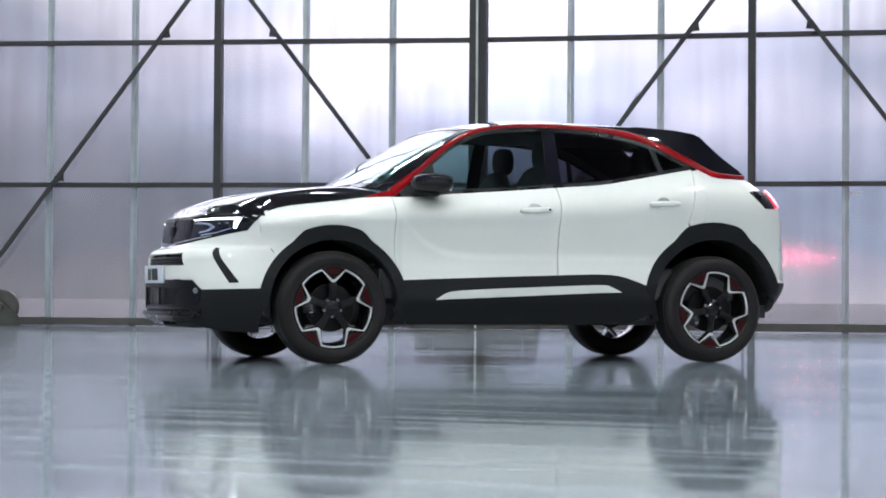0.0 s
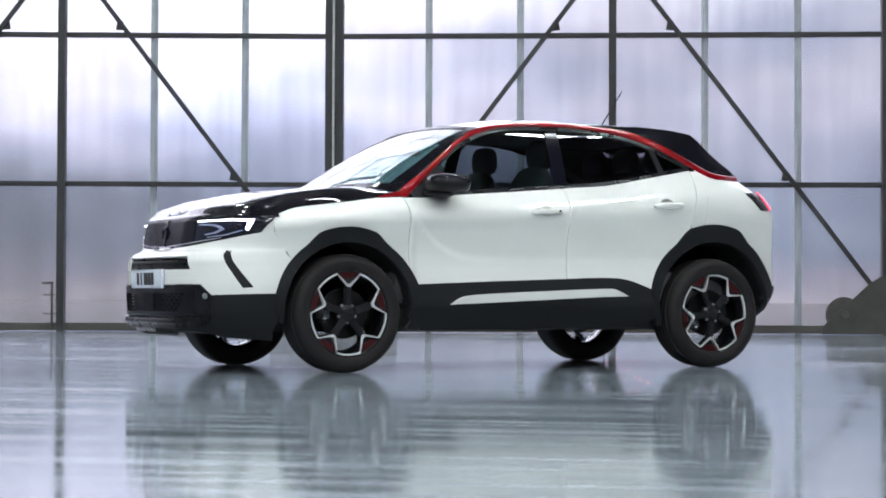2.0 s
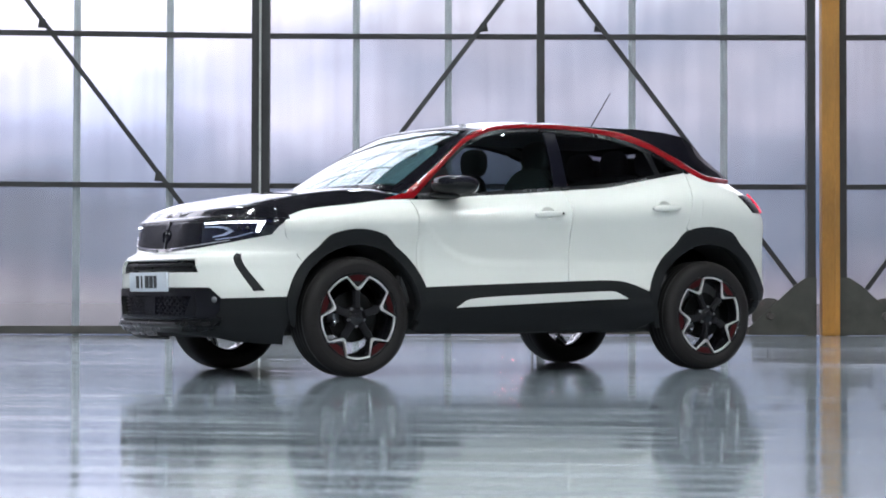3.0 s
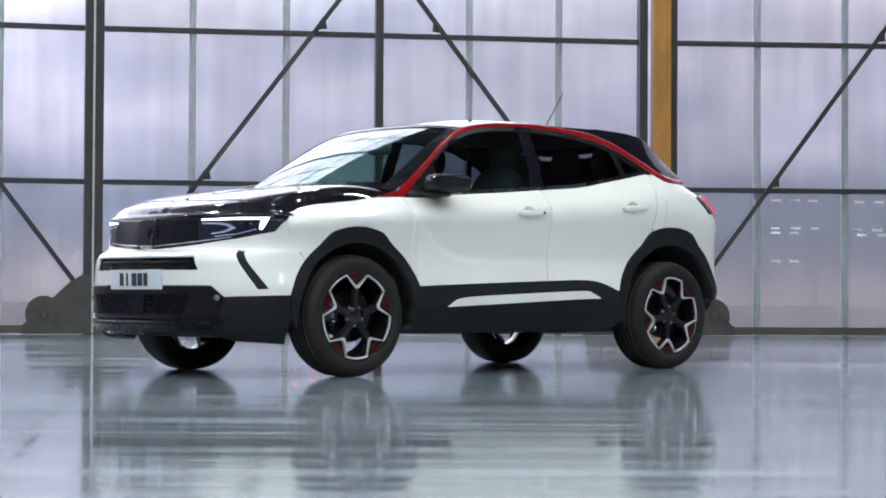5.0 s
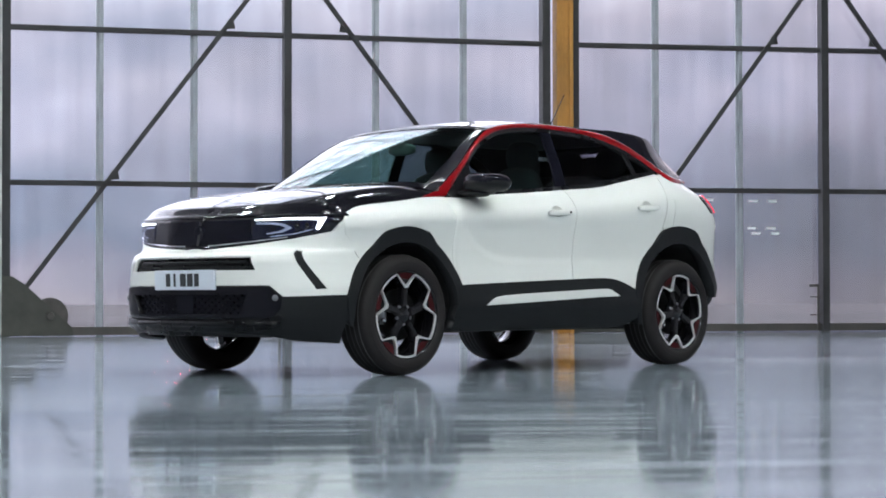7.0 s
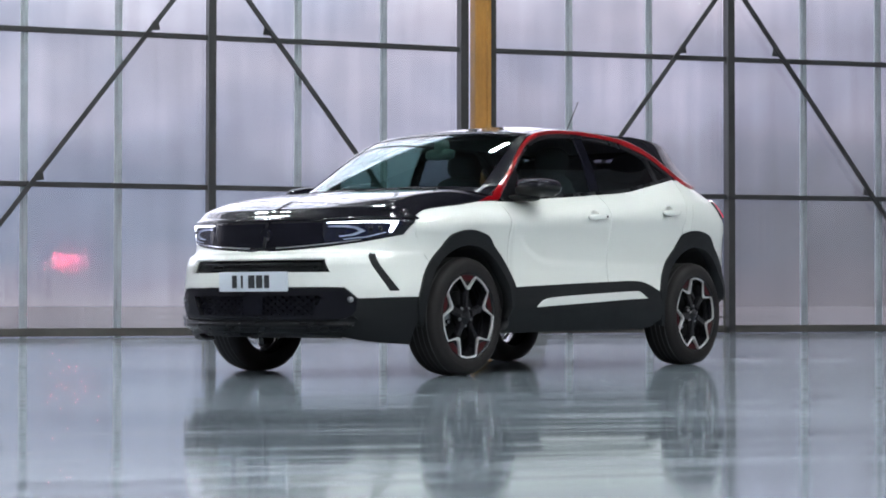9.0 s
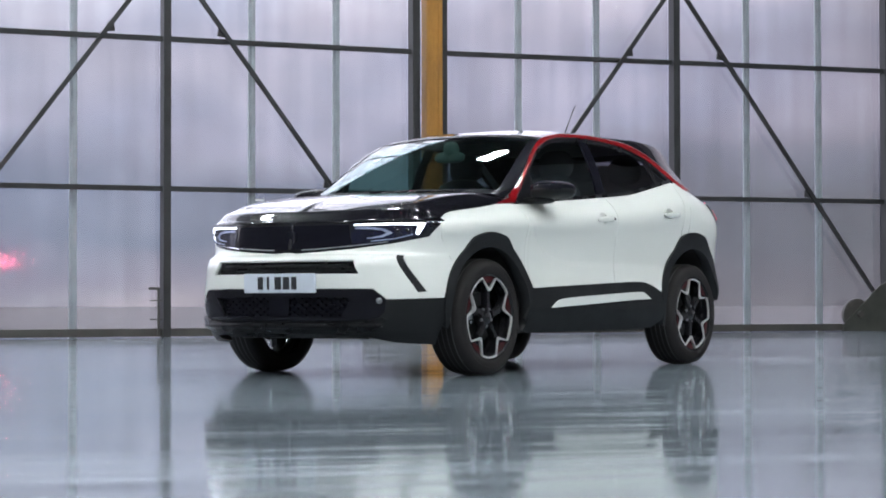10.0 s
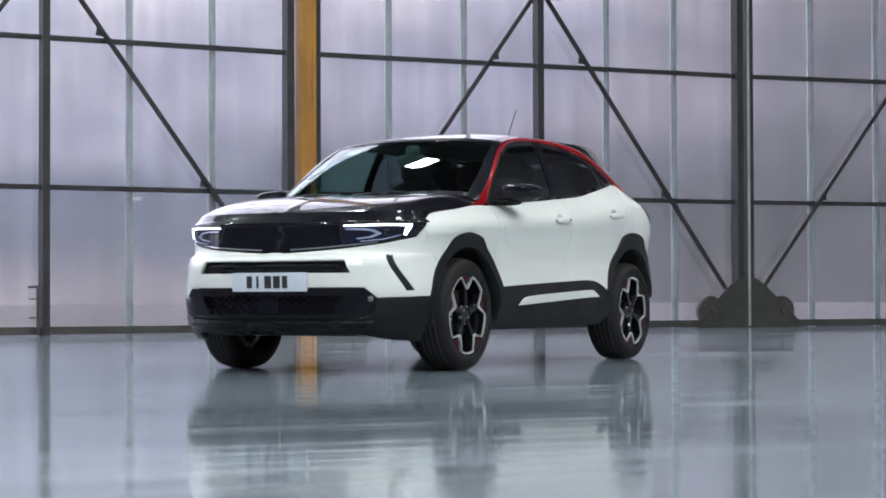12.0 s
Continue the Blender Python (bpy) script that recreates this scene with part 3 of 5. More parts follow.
def arc(cx, cz, r, a0, a1, n=14):
    return [(cx + r * math.cos(radians(a0 + (a1 - a0) * k / n)), cz + r * math.sin(radians(a0 + (a1 - a0) * k / n))) for k in range(n + 1)]


def sheet(name, outline, place, mat, parent, thick=0.02, off=0.0, du=0.06, dv=0.05, holes=(), flip=False, label="", relief=None):
    """A panel: a flat outline, cut into a fine net, laid on a curved surface, with a rounded rim and a back."""
    clean = []
    for p in outline:
        if not clean or (Vector(p) - Vector(clean[-1])).length > 1e-5:
            clean.append(tuple(p))
    if (Vector(clean[0]) - Vector(clean[-1])).length < 1e-5:
        clean.pop()
    bm = bmesh.new()
    f = bm.faces.new([bm.verts.new((u, v, 0)) for u, v in clean])
    f.normal_update()
    if f.normal.z < 0:
        f.normal_flip()

    def cut(co, no):
        bmesh.ops.bisect_plane(bm, geom=bm.verts[:] + bm.edges[:] + bm.faces[:], dist=1e-6, plane_co=co, plane_no=no)

    us, vs = [p[0] for p in clean], [p[1] for p in clean]
    for lo, hi, d, co, no in ((min(us), max(us), du, lambda q: (q, 0, 0), (1, 0, 0)), (min(vs), max(vs), dv, lambda q: (0, q, 0), (0, 1, 0))):
        n = max(1, int(round((hi - lo) / d)))
        for k in range(1, n):
            cut(co(lo + (hi - lo) * k / n), no)
    for hole in holes:
        for i, p in enumerate(hole):
            q = hole[(i + 1) % len(hole)]
            cut((p[0], p[1], 0), (q[1] - p[1], p[0] - q[0], 0))
        hc = sum((Vector(p) for p in hole), Vector((0, 0))) / len(hole)

        def inside(c):
            for i, p in enumerate(hole):
                q = hole[(i + 1) % len(hole)]
                n2 = Vector((q[1] - p[1], p[0] - q[0]))
                if (Vector((c.x, c.y)) - Vector(p)).dot(n2) * (hc - Vector(p)).dot(n2) < 0:
                    return False
            return True
        bmesh.ops.delete(bm, geom=[g for g in bm.faces if inside(g.calc_center_median())], context="FACES")
    bm.verts.index_update()
    sign = -1 if flip else 1
    pts, nrm = [], []
    span_u, span_v = max(us) - min(us), max(vs) - min(vs)
    eu, ev = span_u * 2e-3, span_v * 2e-3
    for v in bm.verts:
        u, w = v.co.x, v.co.y
        p = place(u, w)
        n = (place(u + eu, w) - place(u - eu, w)).cross(place(u, w + ev) - place(u, w - ev))
        n = (n.normalized() if n.length > 1e-12 else Vector((0, 0, 1))) * sign
        lift = off + (relief(u, w) if relief else 0.0)
        pts.append(p + n * lift)
        if relief:
            su, sv = max(eu, 0.004 if span_u < 10 else 0.2), max(ev, 0.003)
            tu, tv = place(u + su, w) - place(u - su, w), place(u, w + sv) - place(u, w - sv)
            tu, tv = tu + n * (relief(u + su, w) - relief(u - su, w)), tv + n * (relief(u, w + sv) - relief(u, w - sv))
            n = tu.cross(tv).normalized() * sign
        nrm.append(n)
    n0 = len(pts)
    front = [[v.index for v in g.verts] for g in bm.faces]
    rim = [(ed.link_loops[0].vert.index, ed.link_loops[0].link_loop_next.vert.index) for ed in bm.edges if len(ed.link_loops) == 1]
    back = [p - n * thick for p, n in zip(pts, nrm)]
    verts = pts + back
    faces, normals = [], []
    for g in front:
        gg = g[::-1] if flip else g
        faces.append(gg)
        normals += [nrm[i] for i in gg]
        bb = [i + n0 for i in gg[::-1]]
        faces.append(bb)
        normals += [-nrm[i - n0] for i in bb]
    for a, b in rim:
        if flip:
            a, b = b, a
        q = [b, a, a + n0, b + n0]
        faces.append(q)
        d = (verts[a] - verts[b]).cross(nrm[a])
        d = (-d).normalized() if d.length > 1e-9 else nrm[a]
        normals += [(d + nrm[b]).normalized(), (d + nrm[a]).normalized(), d, d]
    bm.free()
    me = bpy.data.meshes.new(name)
    me.from_pydata([tuple(v) for v in verts], [], faces)
    me.materials.append(mat)
    for p in me.polygons:
        p.use_smooth = True
    me.normals_split_custom_set([tuple(n) for n in normals])
    ob = new(name, me)
    ob.parent = parent
    if label:
        ob["label"] = label
    return ob


def lathe(profile, n=48, closed=False):
    """A turned shape round the y axis from rows of (radius, y)."""
    bm = bmesh.new()
    rings = [[bm.verts.new((r * math.cos(2 * math.pi * k / n), y, r * math.sin(2 * math.pi * k / n))) for k in range(n)] for r, y in profile]
    pairs = list(zip(rings, rings[1:])) + ([(rings[-1], rings[0])] if closed else [])
    for a, b in pairs:
        for k in range(n):
            j = (k + 1) % n
            bm.faces.new((a[k], a[j], b[j], b[k]))
    bmesh.ops.recalc_face_normals(bm, faces=bm.faces)
    return bm


def blob(sx, sy, sz, power=2.5, seg=20):
    """A rounded box-like body."""
    bm = bmesh.new()
    bmesh.ops.create_uvsphere(bm, u_segments=seg, v_segments=seg // 2 + 2, radius=1)
    for v in bm.verts:
        c = v.co
        k = (abs(c.x) ** power + abs(c.y) ** power + abs(c.z) ** power) ** (1 / power)
        v.co = Vector((c.x / k * sx, c.y / k * sy, c.z / k * sz))
    return bm


def tube(points, r, seg=8, taper=1.0):
    """A round bar along points."""
    bm = bmesh.new()
    p = [Vector(q) for q in points]
    rings = []
    for i, q in enumerate(p):
        d = (p[min(i + 1, len(p) - 1)] - p[max(i - 1, 0)]).normalized()
        x = d.orthogonal().normalized()
        y = d.cross(x)
        rr = r * (1 + (taper - 1) * i / max(1, len(p) - 1))
        rings.append([bm.verts.new(q + (x * math.cos(2 * math.pi * k / seg) + y * math.sin(2 * math.pi * k / seg)) * rr) for k in range(seg)])
    for a, b in zip(rings, rings[1:]):
        for k in range(seg):
            bm.faces.new((a[k], a[(k + 1) % seg], b[(k + 1) % seg], b[k]))
    bm.faces.new(rings[0][::-1])
    bm.faces.new(rings[-1])
    bmesh.ops.recalc_face_normals(bm, faces=bm.faces)
    return bm


# ---- car materials ----
def glass_material(name, tint):
    m = bpy.data.materials.new(name)
    m.use_nodes = True
    nt = m.node_tree
    nt.nodes.remove(nt.nodes["Principled BSDF"])
    clear, gloss = nt.nodes.new("ShaderNodeBsdfTransparent"), nt.nodes.new("ShaderNodeBsdfGlossy")
    clear.inputs["Color"].default_value = (*tint, 1)
    gloss.inputs["Roughness"].default_value = 0.015
    mix = nt.nodes.new("ShaderNodeMixShader")
    nt.links.new(gloss_share(nt, 0.10), mix.inputs[0])
    nt.links.new(clear.outputs[0], mix.inputs[1])
    nt.links.new(gloss.outputs[0], mix.inputs[2])
    nt.links.new(mix.outputs[0], nt.nodes["Material Output"].inputs["Surface"])
    return m


M_WHITE = material("white_car_paint", (0.745, 0.75, 0.712), rough=0.45, spec=0.2, coat=1.0, coat_rough=0.045, vary=0.015, scale=2, rough_vary=0.05)
M_BLACK = material("gloss_black_car_paint", (0.0062, 0.006, 0.0095), rough=0.3, spec=0.05, coat=1.0, coat_rough=0.015, vary=0.1, scale=2)
M_RED = material("red_accent_paint", (0.24, 0.0015, 0.005), rough=0.4, spec=0.05, coat=1.0, coat_rough=0.02, vary=0.04, scale=3)
M_RED_DULL = material("dull_red_insert", (0.042, 0.0015, 0.003), rough=0.5, spec=0.2, vary=0.1, scale=9)
M_CLAD = material("dark_grey_moulded_plastic", (0.0095, 0.0102, 0.0112), rough=0.5, spec=0.22, vary=0.12, scale=6, bump=0.0003, bump_scale=500)
M_TRIM = material("satin_black_trim", (0.008, 0.008, 0.0095), rough=0.28, spec=0.25, vary=0.1, scale=8)
M_GRILLE = material("dark_grille_mesh", (0.007, 0.007, 0.0115), rough=0.14, spec=0.12, vary=0.15, scale=8)
M_CENTRE = material("gloss_black_bumper_plastic", (0.0065, 0.0062, 0.0095), rough=0.2, spec=0.2, vary=0.1, scale=8)
M_LIP = material("black_lip_plastic", (0.005, 0.005, 0.006), rough=0.28, spec=0.18, vary=0.1, scale=8)
M_DARK = material("black_underside", (0.05, 0.05, 0.052), rough=0.7, vary=0.2, scale=6)
M_TYRE = material("tyre_rubber", (0.0175, 0.0155, 0.0158), rough=0.65, spec=0.2, vary=0.15, scale=9, bump=0.0004, bump_scale=120)
M_RIM = material("gloss_black_alloy", (0.0095, 0.009, 0.011), rough=0.2, spec=0.2, coat=0.4, vary=0.1, scale=8)
M_SILVER = material("machined_bright_alloy", (0.72, 0.71, 0.70), rough=0.32, metal=0.6, vary=0.08, scale=20)
M_DISC = material("brushed_brake_steel", (0.02, 0.02, 0.02), rough=0.35, metal=0.9, vary=0.15, scale=20)
M_CALIPER = material("bare_cast_metal", (0.30, 0.30, 0.31), rough=0.3, metal=0.8, vary=0.3, scale=30)
M_DISC_PALE = material("pale_grey_plastic", (0.16, 0.165, 0.175), rough=0.4, vary=0.1, scale=10)
M_SEAT = material("charcoal_seat_cloth", (0.038, 0.038, 0.042), rough=0.8, vary=0.2, scale=10, bump=0.0008, bump_scale=200)
M_CABIN = material("black_cabin_plastic", (0.115, 0.112, 0.118), rough=0.6, vary=0.15, scale=8)
M_PLATE = material("white_number_plate", (0.62, 0.66, 0.72), rough=0.4, vary=0.03, scale=10)
M_INK = material("black_plate_bars", (0.012, 0.012, 0.016), rough=0.5)
M_STRIP = material("white_running_light", (0.9, 0.9, 0.95), rough=0.3, emit=5.0, emit_colour=(0.86, 0.9, 1.0))
M_LENS = material("dark_blue_lamp_lens", (0.006, 0.007, 0.022), rough=0.06, spec=0.25, coat=0.35, vary=0.1, scale=8)
M_GUIDE = material("pale_blue_light_guide", (0.42, 0.47, 0.66), rough=0.25, metal=0.5, coat=1.0, vary=0.2, scale=20)
M_CHROME = material("bright_chrome", (0.75, 0.76, 0.8), rough=0.12, metal=1.0, vary=0.03)
M_TAIL = material("lit_red_tail_lamp", (0.55, 0.01, 0.03), rough=0.15, coat=1.0, emit=0.8, emit_colour=(1.0, 0.03, 0.10))
M_TAIL_REAR = material("bright_red_tail_lamp", (0.55, 0.01, 0.03), rough=0.15, coat=1.0, emit=175.0, emit_colour=(1.0, 0.06, 0.12))
M_MIRROR = material("mirror_glass", (0.85, 0.86, 0.88), rough=0.02, metal=1.0, vary=0.0)
M_SCREEN = glass_material("greenish_windscreen_glass", (0.72, 0.88, 0.84))
M_SIDE_GLASS = glass_material("tinted_side_glass", (0.72, 0.82, 0.81))
M_REAR_GLASS = glass_material("dark_privacy_glass", (0.58, 0.57, 0.62))

# ---- car ----
car = tagged(new("car"), "white compact crossover with black roof, black bonnet and red roof line", "car")

HUB_F, HUB_R, HUB_Z = -1.279, 1.279, 0.3425
ARCH = {"f": (HUB_F, 0.345, 0.466, 0.498, 0.402), "r": (HUB_R, 0.352, 0.512, 0.552, 0.44)}


def arch_outer(k, a0, a1):
    """Outer edge of a wheel-arch cladding from angle a0 to a1, with its raised flat cap on top."""
    cx, cz, r, cap, _ = ARCH[k]
    out = []
    n = 40
    for i in range(n + 1):
        a = a0 + (a1 - a0) * i / n
        s = min(1, max(0, (32 - abs(a - 91)) / 11))
        out.append((cx + (r + (cap - r) * s) * math.cos(radians(a)), cz + (r + (cap - r) * s) * math.sin(radians(a))))
    return out


CLAD_TOP = rounded([(-0.845, 0.512), (-0.3, 0.533), (0.18, 0.55), (0.46, 0.558), (0.62, 0.545), (0.80, 0.487)])
BELT = rounded([(-0.90, 1.022), (-0.72, 1.028), (-0.5, 1.05), (-0.12, 1.078), (0.23, 1.107), (0.51, 1.13), (0.71, 1.163), (0.97, 1.212), (1.22, 1.257)])
RED_LOW = rounded([(-0.86, 1.032), (-0.81, 1.075), (-0.62, 1.235), (-0.46, 1.36), (-0.34, 1.42), (-0.22, 1.46), (-0.06, 1.485), (0.15, 1.496), (0.33, 1.494),
                   (0.55, 1.480), (0.73, 1.448), (0.92, 1.389), (1.10, 1.304), (1.25, 1.227), (1.345, 1.197), (1.59, 1.196)])
RED_TOP = rounded([(-0.885, 1.085), (-0.70, 1.21), (-0.535, 1.34), (-0.39, 1.431), (-0.25, 1.479), (-0.05, 1.508), (0.18, 1.519), (0.36, 1.520), (0.55, 1.510),
                   (0.75, 1.49), (0.93, 1.432), (1.11, 1.348), (1.27, 1.268), (1.37, 1.232), (1.57, 1.224)])


def between(line, x0, x1):
    """The stretch of a line (given by rising x) from x0 to x1, its ends cut exactly."""
    xs, zs = [p[0] for p in line], [p[1] for p in line]
    return [(x0, float(np.interp(x0, xs, zs)))] + [p for p in line if x0 < p[0] < x1] + [(x1, float(np.interp(x1, xs, zs)))]


def flank(s):
    """All that is laid on one flank of the car; s is the side."""
    sp, fl = side_place(s), s > 0
    kw = dict(flip=fl)
    g = 0.0042
    cup = lambda x, z, k=1.0: [(x + 0.050 * k * math.cos(2 * math.pi * i / 16), z + 0.008 + 0.036 * k * math.sin(2 * math.pi * i / 16)) for i in range(16)]
    # the sweep pressed into the doors, rising towards the front arch
    swoop = lambda x: 0.63 + 0.26 * math.exp(-((x + 0.88) / 0.17) ** 1.3 if x > -0.88 else 0)
    press = lambda x, z: 0.009 * (1 - ease((z - swoop(x)) / 0.055)) * ease((x + 0.885) / 0.05) * (0.35 + 0.65 * ease((0.1 - x) / 0.7))
    # dark shell behind the gaps
    sheet("inner_shell", [(-1.60, 0.80), (-1.55, 0.93), (-0.9, 1.0)] + between(BELT, -0.85, 1.20) + [(1.45, 1.18), (1.66, 1.10), (1.78, 0.60), (1.70, 0.42)]
          + arch_outer("r", 8, 172) + [(0.82, 0.26), (-0.80, 0.26)] + arch_outer("f", 8, 150), sp, M_DARK, car, thick=0.01, off=-0.028, **kw)
    sheet("front_wing", [(-1.728, 0.80), (-1.742, 0.872), (-1.69, 0.917)] + rounded([(-1.64, 0.932), (-1.53, 0.957), (-1.25, 0.99), (-1.06, 1.016), (-0.893, 1.024)])
                   + rounded([(-0.896, 0.98), (-0.898, 0.71), (-0.88, 0.58), (-0.853, 0.508)]) + arch_outer("f", 21, 139)[:], sp, M_WHITE, car, thick=0.02, **kw)
    front_door = sheet("front_door", between(BELT, -0.889, 0.205 - g) + [(0.19 - g, 0.85), (0.18 - g, 0.552)] + between(CLAD_TOP, -0.847, 0.178)[::-1]
                       + rounded([(-0.849, 0.512), (-0.876, 0.58), (-0.893, 0.71), (-0.889, 0.98)]), sp, M_WHITE, car, thick=0.02, du=0.03, dv=0.015, relief=press, holes=(cup(0.02, 0.955),), **kw)
    rear_edge = rounded([(1.165, 1.245), (1.135, 1.12), (1.11, 0.99), (1.085, 0.895)])
    rear_door = sheet("rear_door", between(BELT, 0.205 + g, 1.165) + rear_edge + arch_outer("r", 110, 165)[:] + between(CLAD_TOP, 0.18 + g, 0.79)[::-1] + [(0.18 + g, 0.552), (0.19 + g, 0.85)],
                      sp, M_WHITE, car, thick=0.02, du=0.04, dv=0.015, relief=press, holes=(cup(0.905, 1.012),), **kw)
    quarter = sheet("rear_quarter_panel", [(p[0] + 2 * g, p[1]) for p in rear_edge[::-1]] + [(1.225, 1.260), (1.262, 1.228), (1.345, 1.194), (1.61, 1.192)]
                    + [(1.66, 1.15), (1.67, 1.118), (1.55, 1.105), (1.66, 1.0), (1.79, 1.0), (1.80, 0.75), (1.795, 0.52)] + arch_outer("r", 18, 108), sp, M_WHITE, car, thick=0.02, **kw)
    sheet("fuel_flap" if s < 0 else "quarter_panel_plate", [(1.20, 0.902), (1.215, 1.075), (1.44, 1.08), (1.45, 0.872)] , sp, M_WHITE, quarter, thick=0.004, off=0.0035, **kw)
    # mouldings below
    sill = sheet("sill_cladding", [(-0.845, 0.509)] + between(CLAD_TOP, -0.83, 0.79) + [(0.815, 0.40), (0.86, 0.32), (0.70, 0.258), (-0.80, 0.245), (-0.90, 0.33)],
                 sp, M_CLAD, car, thick=0.03, off=0.008, dv=0.03, relief=lambda x, z: 0.012 * math.exp(-((z - 0.39) / 0.05) ** 2), **kw)
    sheet("moulding_strip", rounded([(-0.635, 0.398), (-0.56, 0.438), (-0.47, 0.452)]) + rounded([(-0.3, 0.462), (0.17, 0.482), (0.46, 0.492), (0.53, 0.483), (0.612, 0.448)])
          + rounded([(0.4, 0.442), (0.17, 0.432), (-0.3, 0.412)]), sp, M_WHITE, sill, thick=0.02, off=0.024, du=0.05, label="white strip set in the sill cladding", **kw)
    for key, a0, a1 in (("f", -14, 170), ("r", -4, 166)):
        cx, cz, r, cap, ri = ARCH[key]
        name = "front_arch_cladding" if key == "f" else "rear_arch_cladding"
        if key == "f":
            outer = arch_outer(key, 20, 165)
            shape = [(cx + 0.375, 0.26), (cx + 0.45, 0.25), (cx + 0.43, 0.42)] + outer + [(cx - 0.45, 0.40), (cx - 0.42, 0.30), (cx - 0.395, 0.28)] + arc(cx, 0.352, ri, 172, -8, 30)
        else:
            outer = arch_outer(key, 17, 165)
            shape = [(cx + 0.432, 0.44), (cx + 0.48, 0.44)] + outer + [(cx - 0.46, 0.38), (cx - 0.425, 0.27), (cx - 0.39, 0.27)] + arc(cx, 0.352, ri, 172, 12, 30)
        sheet(name, shape, sp, M_CLAD, car, thick=0.07, off=0.015, du=0.05, **kw)
        well = bmesh.new()
        rr = ri + 0.012
        rows = []
        for a in range(4, 177, 9):
            wx, wz = cx + rr * math.cos(radians(a)), 0.352 + rr * math.sin(radians(a))
            rows.append([well.verts.new((wx, s * y, wz)) for y in (min(0.84, half_width(wx, wz) - 0.035), 0.50)])
        for p, q in zip(rows, rows[1:]):
            well.faces.new((p[0], q[0], q[1], p[1]))
        inner = [r_[1] for r_ in rows]
        well.faces.new(inner)
        bmesh.ops.solidify(well, geom=well.faces[:], thickness=0.006)
        part("wheel_well", well, M_DARK, car)
    # windows
    low = lambda x: float(np.interp(x, [p[0] for p in BELT], [p[1] for p in BELT])) + 0.022
    top = lambda x: float(np.interp(x, [p[0] for p in RED_LOW], [p[1] for p in RED_LOW])) - 0.018

    def window(x0, x1, lean0=0.0, lean1=0.0):
        xs = [x0 + (x1 - x0) * k / 14 for k in range(15)]
        lower = [(x, low(x)) for x in xs]
        upper = [(x + lean0 * (1 - (x - x0) / (x1 - x0)) + lean1 * (x - x0) / (x1 - x0), 0) for x in xs]
        upper = [(x, max(low(x) + 0.004, top(x))) for x, _ in upper]
        return lower + upper[::-1]

    sheet("front_side_window", window(-0.60, 0.150, -0.02, 0.018), sp, M_SIDE_GLASS, front_door, thick=0.004, off=-0.010, label="tinted side glass", **kw)
    sheet("rear_side_window", window(0.245, 0.935, 0.0, -0.05), sp, M_REAR_GLASS, rear_door, thick=0.004, off=-0.010, label="dark privacy glass", **kw)
    sheet("quarter_window", window(0.965, 1.175, -0.05, 0), sp, M_REAR_GLASS, quarter, thick=0.004, off=-0.010, du=0.03, label="dark privacy glass", **kw)
    # frames round the windows, each a band
    sheet("belt_seal", between(BELT, -0.80, 1.215) + [(x, z + 0.024) for x, z in between(BELT, -0.80, 1.19)][::-1], sp, M_TRIM, car, thick=0.02, off=0.003, **kw)
    sheet("upper_window_frame", between(RED_LOW, -0.80, 1.225) + [(x - 0.004, z - 0.022) for x, z in between(RED_LOW, -0.74, 1.20)][::-1], sp, M_TRIM, car, thick=0.02, off=0.0, **kw)
    sheet("mirror_corner", [(-0.868, 1.026), (-0.812, 1.071), (-0.70, 1.166), (-0.60, 1.252), (-0.58, 1.060), (-0.72, 1.028)], sp, M_TRIM, front_door, thick=0.02, off=-0.002, **kw)
    sheet("door_post", [(0.148, 1.11), (0.165, 1.49), (0.248, 1.49), (0.246, 1.12)], sp, M_GRILLE, car, thick=0.015, off=-0.004, **kw)
    sheet("quarter_divider", [(0.932, 1.22), (0.88, 1.40), (0.918, 1.39), (0.967, 1.225)], sp, M_TRIM, car, thick=0.015, off=-0.004, du=0.02, **kw)
    # red roof line and the black panels round it
    low_x, low_z, top_x, top_z = [p[0] for p in RED_LOW], [p[1] for p in RED_LOW], [p[0] for p in RED_TOP], [p[1] for p in RED_TOP]

    def crown(x, z):
        """The strip swells between its edges."""
        a, b = float(np.interp(x, low_x, low_z)), float(np.interp(x, top_x, top_z))
        v = min(1.0, max(0.0, (z - a) / max(0.01, b - a)))
        return 0.011 * 4 * v * (1 - v) * ease((x + 0.90) / 0.1)

    sheet("red_roof_line", [(-1.06, 1.021)] + [(-0.95, 1.028)] + RED_LOW + RED_TOP[::-1] + [(-0.90, 1.062), (-0.96, 1.050)], sp, M_RED, car, thick=0.015, off=0.004, du=0.03, dv=0.008, relief=crown, label="glossy red accent strip along the roof", **kw)
    sheet("pillar_lining", [(-0.95, 1.028)] + RED_LOW[:-8] + RED_TOP[:-8][::-1] + [(-0.90, 1.062)], sp, M_CABIN, car, thick=0.006, off=-0.016, du=0.05, dv=0.04, **kw)
    sheet("rear_pillar_panel", between(RED_TOP, 0.62, 1.56) + [(1.615, 1.214), (1.535, 1.278), (1.44, 1.352), (1.365, 1.415), (1.31, 1.462), (1.27, 1.489), (1.11, 1.51), (0.85, 1.525)], sp, M_BLACK, car, thick=0.02, **kw)
    # handles
    for door, hx, hz in ((front_door, 0.02, 0.955), (rear_door, 0.905, 1.012)):
        sheet("handle_recess", cup(hx, hz, 1.03), sp, M_WHITE, door, thick=0.004, off=-0.0005, du=0.008, dv=0.008, relief=lambda x, z, hx=hx, hz=hz: -0.030 * max(0, 1 - (((x - hx) / 0.050) ** 2 + ((z - hz - 0.008) / 0.036) ** 2)) ** 0.7, **kw)
